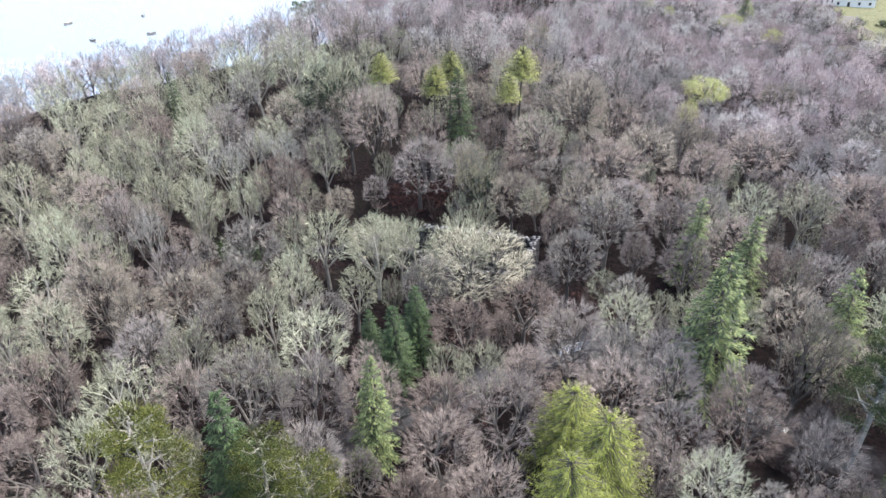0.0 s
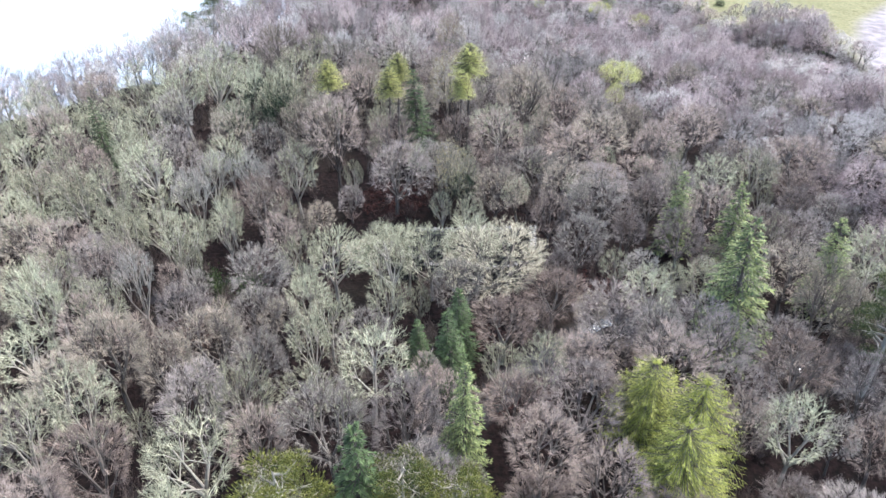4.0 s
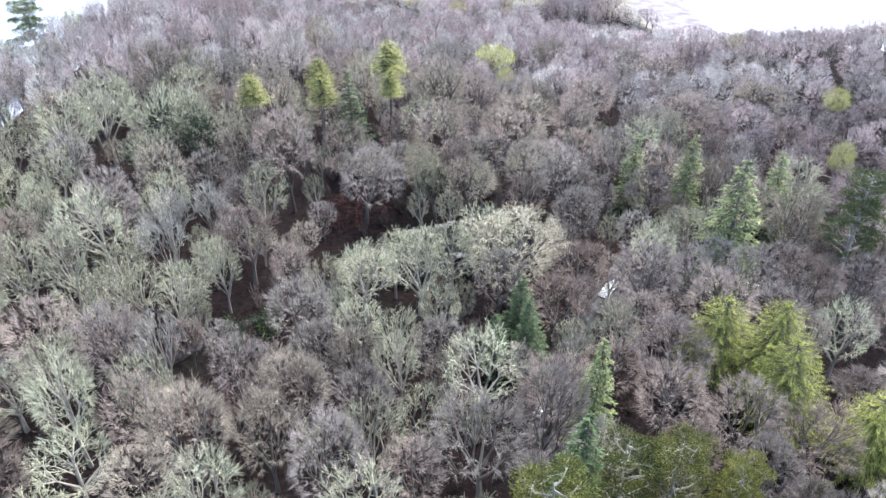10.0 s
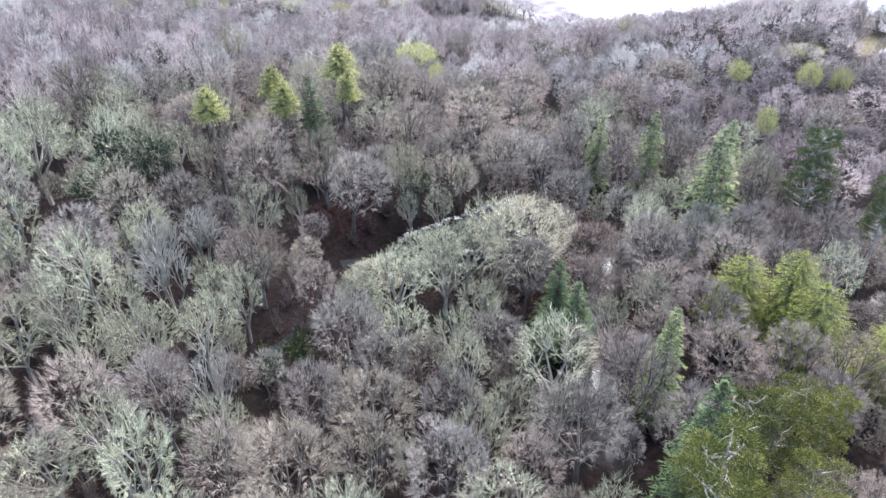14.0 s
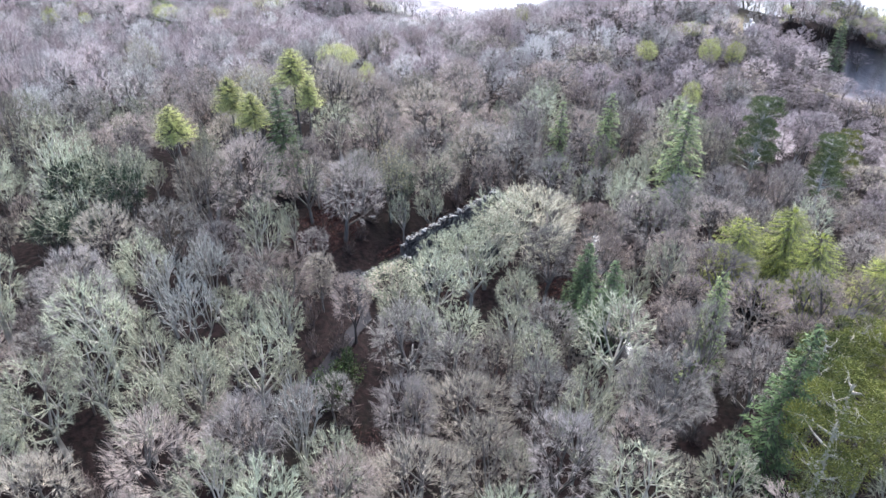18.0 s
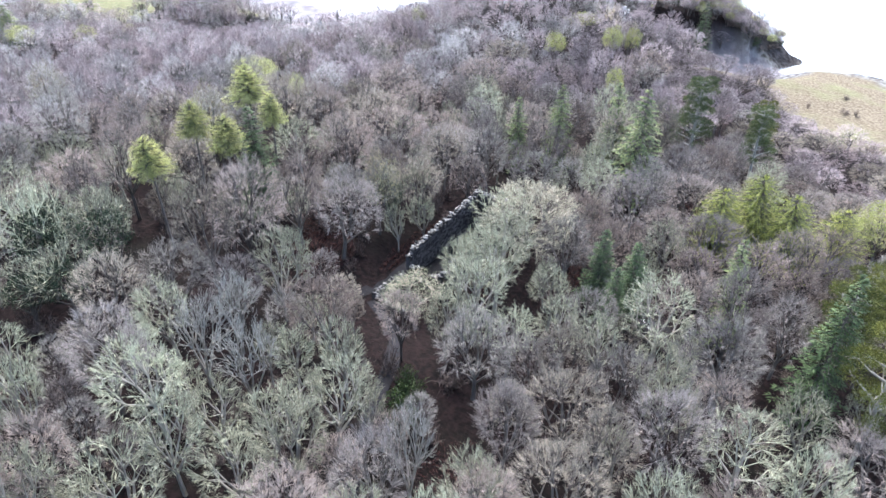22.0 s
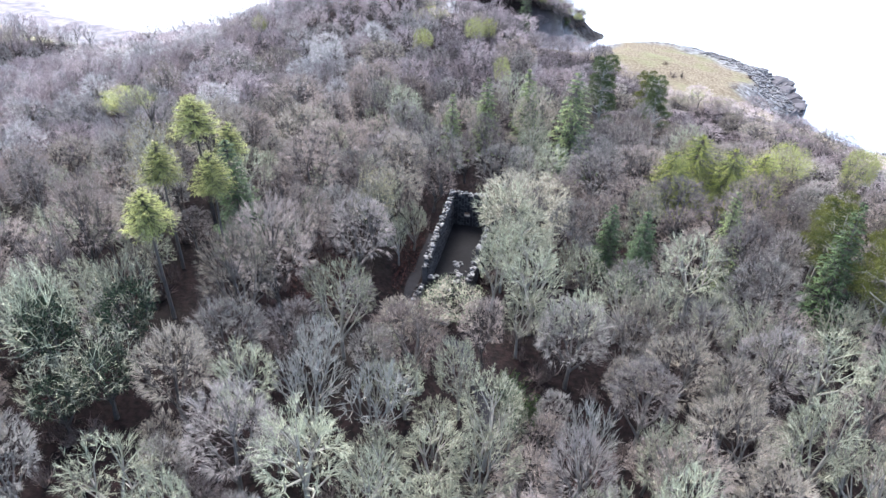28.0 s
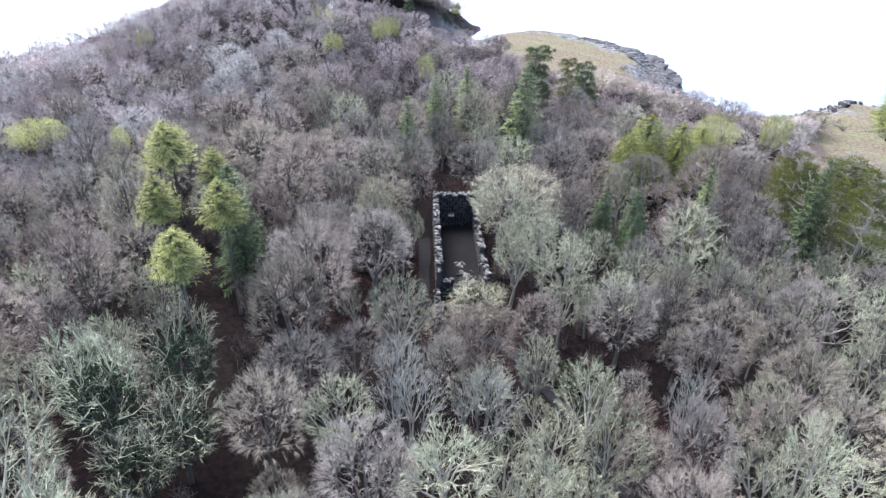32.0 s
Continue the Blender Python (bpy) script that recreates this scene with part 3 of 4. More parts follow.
KINDS = {
    "lichen": [bare_tree("lichened_oak", "leafless oak with pale green lichen on its twigs", 10 + i, (M_BARK_PALE, M_LICHEN), fork=0.2 + 0.03 * i, tips=380, limbs=6 + i % 2,
                         sprigs=9, fine=0.031, sprig=0.62, fan=0.46, lumps=12 + i) for i in range(6)],
    "beech": [bare_tree("spreading_beech", "great spreading leafless tree with a broad silvery-green dome", 25, (M_BARK, M_BEECH), fork=0.2, tips=1400, limbs=10, sprigs=10, fine=0.018,
                        sprig=0.42, fan=0.65, lumps=34, low=-0.6, belly=0.56, deep=0.44)],
    "ivied": [bare_tree("ivied_oak", "leafless lichened oak with dark ivy inside its crown", 27 + i, (M_BARK, M_LICHEN), fork=0.2, tips=330, limbs=6, sprigs=4, fine=0.04,
                        sprig=0.6, fan=0.6, lumps=9, ivy=True, leaf=(M_IVY, 6, 0.3, 0.3)) for i in range(2)],
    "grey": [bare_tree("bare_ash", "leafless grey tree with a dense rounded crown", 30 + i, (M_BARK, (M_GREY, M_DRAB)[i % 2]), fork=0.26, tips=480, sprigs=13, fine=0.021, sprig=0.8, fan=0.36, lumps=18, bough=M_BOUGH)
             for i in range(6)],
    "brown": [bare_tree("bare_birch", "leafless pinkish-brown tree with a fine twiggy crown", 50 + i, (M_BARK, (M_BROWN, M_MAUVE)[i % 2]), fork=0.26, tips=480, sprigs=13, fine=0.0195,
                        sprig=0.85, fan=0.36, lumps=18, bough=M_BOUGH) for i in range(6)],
    "sallow": [bare_tree("bare_sallow", "low leafless purple-brown sallow on an open slope", 60 + i, (M_BARK, M_SALLOW), fork=0.2, tips=420, sprigs=11, fine=0.021,
                         sprig=0.8, fan=0.4, lumps=16, bough=M_BOUGH) for i in range(2)],
    "vase": [bare_tree("bare_sycamore", "leafless tree with long pale upright limbs", 70 + i, (M_BARK_PALE, M_PALE), fork=0.12, tips=260, limbs=5, sprigs=5, fine=0.04, sprig=0.75,
                       lift=0.9, low=-0.1, belly=0.6, deep=0.4, shell=0.5, lumps=8) for i in range(3)],
    "budding": [bare_tree("budding_larch", "slender tree coming into fresh yellow-green leaf", 90 + i, (M_BARK, M_DRAB), fork=0.28, tips=380, sprigs=4, fine=0.03, sprig=0.5,
                          lift=0.4, leaf=(M_BUDS, 16, 0.2, 0.4), belly=0.7, deep=0.3, lumps=26, group="trees in young leaf") for i in range(3)],
    "willow": [bare_tree("catkin_willow", "willow hung with cream-yellow catkins and pale twigs", 110 + i, (M_BARK, M_GREY), fork=0.2, tips=330, sprigs=5, fine=0.032,
                         lift=0.1, droop=0.3, leaf=(M_CATKIN, 5, 0.22, -0.6), group="trees in young leaf") for i in range(2)],
    "elder": [bare_tree("elder_bush", "grey-green leafy bush grown over a ruined wall", 118, (M_BARK, M_DRAB), fork=0.1, tips=420, sprigs=5, fine=0.03, sprig=0.5, low=-0.3,
                        leaf=(M_OLIVE, 7, 0.2, 0.3), belly=0.5, deep=0.5, lumps=8, group="trees in young leaf")],
    "spruce": [conifer("spruce", "green spruce with pale yellowish branch tips", 130 + i, (M_BARK, M_SPRUCE), tiers=22, blade=0.6, thick=0.28, blades_per=16, gap=0.1, taper=0.65) for i in range(4)],
    "fir": [conifer("dark_fir", "dense dark green fir", 150 + i, (M_BARK, M_FIR), tiers=23, per=9, droop=0.15, blade=0.6, thick=0.28, blades_per=14, taper=0.7) for i in range(3)],
    "larch": [conifer("larch", "feathery drooping light green larch", 170 + i, (M_BARK, M_LARCH), wide=4.2, tiers=34, per=15, droop=0.22, blade=0.5, thick=0.1, taper=0.36,
                      blades_per=26, gap=0.06, hang=0.7, clear=0.25) for i in range(3)],
    "young_larch": [conifer("young_larch", "slender larch in fresh pale yellow-green leaf", 180 + i, (M_BARK, M_BUDS), wide=2.6, tiers=34, per=11, droop=0.05, blade=0.42, thick=0.13,
                            taper=0.5, blades_per=18, gap=0.15, hang=0.1, clear=0.75) for i in range(2)],
    "pine": [pine("scots_pine", "pine with bare silvery limbs and yellow-green needle clumps", 190 + i, (M_BARK_PALE, M_PINE)) for i in range(4)],
    "tall_pine": [pine("leaning_pine", "tall pine with a long white bare trunk and limbs", 197, (M_PALE, M_DARK_PINE), clumps=34, clear=0.34, girth=1.4)],
    "holly": [bush("holly_bush", "dense mid-green evergreen bush among bare trees", 210 + i, M_HOLLY, M_BARK) for i in range(2)],
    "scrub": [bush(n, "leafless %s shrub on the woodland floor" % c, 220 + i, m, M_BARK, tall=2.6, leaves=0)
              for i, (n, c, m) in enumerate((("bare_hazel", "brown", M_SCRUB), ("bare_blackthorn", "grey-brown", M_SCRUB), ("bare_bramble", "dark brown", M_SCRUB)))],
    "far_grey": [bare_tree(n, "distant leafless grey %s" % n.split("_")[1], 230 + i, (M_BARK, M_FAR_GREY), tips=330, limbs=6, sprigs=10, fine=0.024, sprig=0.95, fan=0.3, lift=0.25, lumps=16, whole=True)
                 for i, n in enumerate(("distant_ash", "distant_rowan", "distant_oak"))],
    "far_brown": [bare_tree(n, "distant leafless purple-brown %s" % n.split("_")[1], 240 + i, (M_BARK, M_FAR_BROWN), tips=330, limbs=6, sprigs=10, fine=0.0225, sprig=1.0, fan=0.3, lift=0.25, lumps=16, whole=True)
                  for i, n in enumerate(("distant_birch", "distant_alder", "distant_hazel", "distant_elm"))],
}
DROP = {k: [False] * len(v) for k, v in KINDS.items()}
rng = random.Random(7)


def plant(kind, x, y, high, wide):
    """Stand a tree of that height and crown width on the ground."""
    i = rng.randrange(len(KINDS[kind]))
    ob = KINDS[kind][i]
    full, across = (3.0, 3.2) if kind in ("holly", "scrub") else (14.0, 6.4) if kind in ("spruce", "fir") else (14.0, 5.2) if kind == "young_larch" else (14.0, 8.4)
    if across == 8.4 and kind != "budding":
        wide = max(wide, (0.42 if "pine" in kind else 0.46) * high)
    elif kind == "budding":
        wide = max(wide, 0.38 * high)
    s = wide / across
    m = pose(x, y, float(ground(x, y)), rng.uniform(-3, 3), rng.uniform(-3, 3), rng.uniform(0, 360)) @ Matrix.Diagonal((s, s, high / full, 1))
    if DROP[kind][i]:
        ob = copy_thing(ob, m)
    DROP[kind][i] = True
    ob.matrix_basis = m
    return ob


# known trees: x, y, height of the top, width of the crown
GREY = [
    (-107.7, 152.1, 10.8, 10), (-74, 140, 17.2, 10), (-99, 162, 13, 10), (-112, 163, 10, 9),
    (-40, 43.4, 6.4, 10), (-60.3, 50, 6.4, 6.6), (-67.7, 51.6, 7.4, 9.8), (-57.1, 55.5, 5.6, 8.6), (-50, 59, 5, 6), (-54, 61, 5, 7),
    (-3.7, 64.3, 4.7, 6), (-55.4, 67.3, 7.1, 8), (16.3, 69.8, 7.9, 6.3), (-9.5, 91.5, 6.5, 9), (-25, 95.3, 5.5, 8.5), (-14, 98, 7, 8),
    (-58.8, 105.5, 13.8, 8.5), (-73.5, 105.9, 10.5, 7.5), (-6.7, 118.4, 6.7, 12.2), (47.2, 118.6, 2.9, 14), (-1.8, 124.8, 6.2, 8), (-21.7, 128.4, 12.8, 11.4),
    (-15.7, 142.4, 12.7, 8), (38.9, 143, 1.2, 14), (29.4, 144.3, 0.9, 8), (68.4, 151.2, 0, 8), (-49.7, 151.5, 14.5, 9), (34.7, 152.4, 1.4, 14),
    (-97.5, 152.8, 9.8, 10), (15.8, 159.5, 3.6, 8), (76, 172.4, -4.2, 9),
]
WILLOW = [
    (-33.1, 97.7, 9.7, 5.5), (-36.4, 129.7, 14.8, 4.8), (-40, 170, 11.5, 7),
]
BEECH = [
    (-24.6, 75.8, 6.4, 17),
]
IVIED = [
    (-74, 114, 10.5, 8), (-69, 124, 13.5, 8),
    (-30.5, 97.2, 6.5, 7),
    (-67.2, 114.5, 15.2, 9), (-77.4, 116.6, 8.5, 8), (-72.6, 120.5, 15.5, 9),
]
FIR = [
    (-35, 34.2, 11.5, 6), (-28.9, 57.8, 4.6, 4.6), (-32.9, 59.1, 2.5, 3.6), (-28.6, 63.1, 4.5, 4.6), (132, 90, -2, 6), (-96.5, 104, 12, 4),
    (-40.5, 114.4, 14.5, 6.5),
]
BUDDING = [
    (-98, 192, 12, 7),
    (8.3, 18.4, 2.6, 7.7), (6.7, 30.5, 2.1, 11), (40.7, 87.3, 2.8, 4.8), (75.6, 95.4, 2.3, 6), (67.9, 98.6, 4.2, 7),
    (60, 110.7, 2.4, 7.2), (89.1, 114.9, -2.1, 14),
]
YOUNG = [
    (-46.2, 114.6, 14.6, 4.6), (-56.5, 117.2, 15.2, 4.8), (-33.5, 118.6, 13, 4), (-45.7, 121.9, 15, 4.6), (-32.2, 123.9, 16.2, 6),
]
SPRUCE = [
    (-26.5, 46, 7.3, 4.6), (6.4, 70, 11.5, 9), (21.4, 79.3, 6.5, 6), (9.5, 87, 8, 6), (2.5, 92.2, 6.7, 5.1), (10.6, 283.6, -5.1, 9.5),
]
ROUND = [
    (29.3, 94.5, 1.7, 4), (27.4, 98, 2.3, 5),
]
LARCH = [
    (1.7, 35.7, 1.7, 8), (-4.4, 42.3, 5, 8), (-2.9, 47.9, 5.7, 9), (-6.8, 52.6, 4, 8),
]
PINE = [
    (-14.9, 16.1, 3, 14), (-29, 26, 6, 8), (-38.5, 28.2, 12.5, 8.5), (-20, 31, 5.5, 6), (-30.9, 32.6, 8.5, 8.5), (-25.3, 32.8, 8.5, 8.5),
    (24.2, 53.2, 6.4, 5), (36.9, 54.2, 3.8, 5), (22.3, 64.5, 10.4, 8.5), (-109.3, 173.8, 9.9, 7), (-104.8, 181.3, 17, 12),
]
LICHEN = [
    (-52.8, 31.9, 5.2, 6.3), (-52.1, 38.5, 5.5, 8.7), (-70.6, 39, 6.9, 7.4), (-66.5, 43, 8.2, 7), (-50.4, 47, 6.2, 7), (7.3, 48.3, 4.3, 6.7),
    (-37.5, 51.8, 6.9, 9.3), (-45.5, 56.2, 5.5, 5.6), (-18.1, 56.7, 3.6, 5.8), (-79.6, 57.6, 10.5, 6), (-72.4, 58, 8, 6), (-81.4, 62, 8.7, 7),
    (-46.5, 72.5, 7.6, 8), (-3.6, 73, 2.9, 7), (-39, 73.5, 7, 9), (-76.6, 74.5, 9.3, 7), (-70.2, 75.1, 7.6, 6.8), (-33.5, 76, 7, 8),
    (-37, 77.5, 5.5, 6), (-41.5, 78.3, 5.5, 6), (-64.3, 78.8, 7.4, 5), (-74.7, 79.8, 5.5, 7), (-27.5, 78.4, 6.8, 10), (-88.4, 83, 9.7, 8),
    (-83.2, 83.9, 11.3, 6), (-94.4, 88.1, 10.5, 6.4), (-80, 90, 11.6, 8.5), (-57.8, 94.2, 10.4, 7),
    (-88.3, 98.8, 11.4, 5.4), (-87.3, 103.9, 11.6, 8), (-88, 120.3, 14.7, 11.3), (-83.3, 125.9, 17.8, 11), (-70.5, 136.2, 12.8, 11.3),
]
BROWN = [
    (-53.3, 103.5, 15.4, 10.5),
    (-62.1, 37.1, 6.3, 7.9), (-12.5, 40.4, 4, 7.7), (-32.2, 44.5, 7.8, 7.7), (-18.3, 44.5, 3.9, 8.2), (-54.8, 45.4, 6.6, 8), (2.2, 49.2, 4.2, 4.6),
    (-73, 55.8, 6.4, 7), (-63.2, 59.4, 6.3, 6.8), (3, 60.6, 5.7, 6.9), (-76, 65.5, 8.7, 7), (-9.6, 65.5, 4.1, 10.3), (-83, 69.5, 8.1, 8.6),
    (-75.9, 71, 4.5, 6), (-55.4, 77.6, 6.4, 5.1), (-60.7, 84.5, 8.4, 8.3), (59.2, 86, 2.7, 11.9), (-80.3, 97, 10.8, 8.7), (-42.2, 97.6, 9, 10.5),
    (-43.6, 104.2, 11.1, 7.9), (-1.1, 106.7, 2.5, 13.3), (-25.4, 109.7, 9.9, 11), (-12.8, 110.2, 7.2, 12.7), (27.7, 114.7, 4.5, 14), (10.7, 125.6, 5.2, 14),
    (-14.2, 126.5, 8.9, 9.9), (-53.5, 129.1, 14.1, 9), (16.8, 133.4, 3.5, 8),
]
VASE = [
    (-71.4, 86.3, 9.7, 7.5), (-71.6, 92.9, 9.2, 8),
    (-70.9, 65.5, 7.9, 6.3), (-65.7, 94, 8.8, 6),
]
HOLLY = [
    (-63.3, 71.5, 0.4, 3.7),
]
STANDS = {"ivied": IVIED, "beech": BEECH, "lichen": LICHEN, "grey": GREY + ROUND, "brown": BROWN, "vase": VASE, "budding": BUDDING, "willow": WILLOW, "spruce": SPRUCE, "fir": FIR, "larch": LARCH, "pine": PINE, "young_larch": YOUNG,
          "holly": HOLLY}
# open floor between the trees: x, y, radius
GAPS = [(-79, 110.5, 2.5), (-83, 108, 2.0), (-75.5, 111.5, 2.5), (-72, 111.5, 1.5), (-69, 110.5, 1.0), (-51, 115.8, 1.2), (-54.7, 113.9, 1.2), (-58, 112.3, 1.2), (-61.6, 110.6, 1.2),
        (-42.5, 99, 3.0), (-64, 75.4, 1.5), (-60, 77, 1.5), (-53.5, 79.5, 1.5), (-49, 82, 1.5),
        (-69, 65, 1.2), (-63, 63, 1.0), (-24.7, 47, 1.5), (-33, 63, 1.5), (-23, 71.5, 1.0), (-11, 87.4, 1.5), (-5, 84, 1.5), (-26, 56, 1.5), (-9, 74.5, 1.5), (15, 70, 1.5),
        (-38, 92.5, 1.0), (-59.6, 73.6, 1.6), (-62.6, 72.19999999999999, 1.0), (-72, 91.5, 1.0)]
taken = []
for kind, rows in STANDS.items():
    for x, y, z, w in rows:
        high = max(2.5 if kind == "holly" else 6.0, z - float(ground(x, y)))
        w *= 0.7 if kind == "budding" else 0.8 if kind == "pine" else 1.0
        plant("tall_pine" if kind == "pine" and (15 < x < 30 or x < -100) else kind, x, y, high, w * (1.2 if w < 9 else 1.12 if w < 13 else 1.0))
        taken.append((x, y, w * 0.5))


def in_view(x, y):
    return x > (-108 - (y - 60) * 1.25 if y > 60 else -108 + (60 - y) * 1.5)


def open_to(x, y, w=0.0):
    if -50 < x < -14 and 80 < y < 91.5 or not in_view(x, y):
        return False
    return not any(math.hypot(x - a, y - b) < r + w * 0.42 for a, b, r in GAPS)


cells = {}


def crowded(x, y, r, f):
    i, j = int(x // 16), int(y // 16)
    return any(math.hypot(x - a, y - b) < (r + q) * f for u in (i - 1, i, i + 1) for v in (j - 1, j, j + 1) for a, b, q in cells.get((u, v), ()))


for t in taken:
    cells.setdefault((int(t[0] // 16), int(t[1] // 16)), []).append(t)
pick = random.Random(3)


def filler(tries, tight, sizes, lower):
    """Trees of the wood between the known ones: large ones first, then low ones in the gaps that stay."""
    for n in range(tries):
        x, y = pick.uniform(-175, 195), pick.uniform(-60, 335)
        far = math.hypot(x + 50, y - 72) > 84
        w = pick.choice(sizes) * pick.uniform(0.92, 1.1)
        roll = pick.random()
        if crowded(x, y, w / 2, tight) or not open_to(x, y, w) or float(shore(x, y)) < 7 or float(grassy(x, y)) > 0.3:
            continue
        east = x > 35 or y > 135
        if x > 60 and y < 88:
            kind = "sallow"
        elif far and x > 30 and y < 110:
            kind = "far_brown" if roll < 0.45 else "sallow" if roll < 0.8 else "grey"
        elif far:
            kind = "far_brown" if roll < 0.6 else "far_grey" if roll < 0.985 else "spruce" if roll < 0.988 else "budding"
        elif -60 < x < -25 and 58 < y < 108:
            kind = "lichen" if roll < 0.62 else "grey" if roll < 0.82 else "brown"
        elif x < -45:
            kind = "lichen" if roll < 0.5 else "grey" if roll < 0.76 else "brown"
        elif x > -20 and y < 75:
            kind = "brown" if roll < 0.75 else "grey"
        else:
            kind = "lichen" if roll < 0.25 else "grey" if roll < 0.52 else "brown"
        high = pick.uniform(13, 17) if x < -55 and y > 145 else pick.uniform(10.5, 14.0) if not east or x < -20 else pick.uniform(8.5, 12.0)
        if 58 < x < 82 and 235 < y < 300:
            high *= 1.15
        elif x > -5 and y < 45 or x > 22 and y < 62 or x > 40 and y > 185:
            high *= 0.58 if x > 15 and y < 62 else 0.75
        if x > 60 and y < 88:
            high *= 0.62
        high *= lower if not far else (1 + lower) / 2
        if -62 < x < -40 and 74 < y < 97:
            high, w = min(high, 7.5), min(w, 5.5)
        plant(kind, x, y, high, w)
        cells.setdefault((int(x // 16), int(y // 16)), []).append((x, y, w / 2))


filler(15000, 0.66, (7.5, 8.5, 9.5, 11.0), 0.97)
filler(14000, 0.6, (4.6, 5.8), 0.72)
for kind, x, y, high, w in (("far_brown", 151, 89, 5.5, 6), ("far_grey", 156, 86, 5, 5.5), ("budding", 155, 91, 6.5, 5), ("far_brown", 161, 87, 4.5, 5), ("budding", 149, 94, 7, 5.5),
                            ("far_brown", 163, 93, 5, 6), ("far_grey", 157, 97, 6, 6), ("far_brown", 167, 96, 4.5, 5), ("holly", 158, 82, 2.4, 5), ("far_brown", 169, 102, 5, 6),
                            ("pine", 145.2, 98, 10, 5), ("far_brown", 144, 92, 6, 6), ("holly", 163, 85, 2.2, 5), ("budding", 153, 85, 5.5, 4.5), ("far_grey", 152, 81, 4.5, 4.5),
                            ("far_brown", 148, 88, 6, 6), ("scrub", 155, 78, 2.2, 4), ("scrub", 159, 77, 1.8, 4), ("holly", 153, 90, 2.8, 5), ("far_brown", 160, 83, 4, 4.5), ("scrub", 157, 73, 1.4, 3.5),
                            ("budding", 158, 88, 6, 5), ("far_grey", 165, 89, 4.5, 5), ("far_brown", 147, 96, 7, 7)):
    plant(kind, x, y, high, w)
for n in range(300):
    x, y = pick.uniform(138, 170), pick.uniform(68, 114)
    if (float(knoll(x, y)) > 0.5 or y > 92) and float(shore(x, y)) > 2.5:
        kind = pick.choice(("scrub", "scrub", "far_brown", "far_grey", "holly", "far_brown", "budding"))
        plant(kind, x, y, pick.uniform(1.4, 2.4) if kind in ("scrub", "holly") else pick.uniform(3.2, 5.0), pick.uniform(3.0, 4.6))
for n in range(70):
    x, y = pick.uniform(40, 140), pick.uniform(-25, 66)
    if float(shore(x, y)) > 9 and float(grassy(x, y)) > 0.2 and pick.random() < 1.4 - (x - 40) / 60:
        plant("scrub", x, y, pick.uniform(1.0, 2.6), pick.uniform(2.0, 4.5))
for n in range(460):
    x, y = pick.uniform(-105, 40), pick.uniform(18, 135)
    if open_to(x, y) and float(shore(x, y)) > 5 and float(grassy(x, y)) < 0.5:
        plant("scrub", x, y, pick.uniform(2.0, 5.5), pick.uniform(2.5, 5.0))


# ---- dead bracken in the clearings ----
M_BRACKEN = material("dead_bracken", (0.026, 0.0135, 0.013), (0.085, 0.04, 0.036), 1.5, spread=0.1, island=0.5, soft=0.1)
fern = np.random.default_rng(77)
base, out = [], []
for cx, cy, rx, ry, n in ((-43.5, 101.5, 6.5, 5.0, 2600), (-31, 92.5, 9.0, 1.6, 900), (-38, 106, 5.0, 3.0, 700), (-8, 82, 5.0, 4.0, 900), (-20, 58, 4.0, 5.0, 700), (-66, 64, 5.0, 3.0, 600),
                          (-26, 68, 4.0, 3.0, 600), (6, 62, 6.0, 4.0, 700)):
    r, a = np.sqrt(fern.random(n)), fern.uniform(0, 2 * np.pi, n)
    px, py = cx + rx * r * np.cos(a), cy + ry * r * np.sin(a)
    base.append(np.stack([px, py, ground(px, py) + fern.uniform(0.05, 0.35, n)], -1))
    out.append(np.stack([np.cos(a * 7), np.sin(a * 7), fern.uniform(0.1, 0.9, n)], -1))
base, out = np.concatenate(base), np.concatenate(out)
bracken = mesh_object("bracken", *blades(base, out, np.cross(out, fern.normal(0, 1, out.shape)), fern.uniform(0.35, 0.75, len(base)), 0.1), M_BRACKEN)
tagged(bracken, "rust-brown dead bracken on the woodland floor", "bracken", kind="stuff")


# ---- the ruined chapel ----
def rough_block(g, lx, ly, lz, jag=0.14):
    """A worn block: a box with its corners knocked about and its top split."""
    bm = bmesh.new()
    bmesh.ops.create_cube(bm, size=1.0)
    bmesh.ops.bevel(bm, geom=bm.edges[:], offset=0.13, segments=1, affect="EDGES")
    for v in bm.verts:
        v.co = Vector((v.co.x * lx * (1 + g.uniform(-jag, jag)), v.co.y * ly * (1 + g.uniform(-jag, jag)), v.co.z * lz * (1 + g.uniform(-jag, jag))))
    return bm


block_rng = random.Random(21)
BLOCKS = []
for i in range(7):
    me = bpy.data.meshes.new("stone")
    bm = rough_block(block_rng, 0.44, 0.34, 0.18, 0.2)
    bm.to_mesh(me)
    bm.free()
    me.materials.append(M_CAP)
    BLOCKS.append(me)


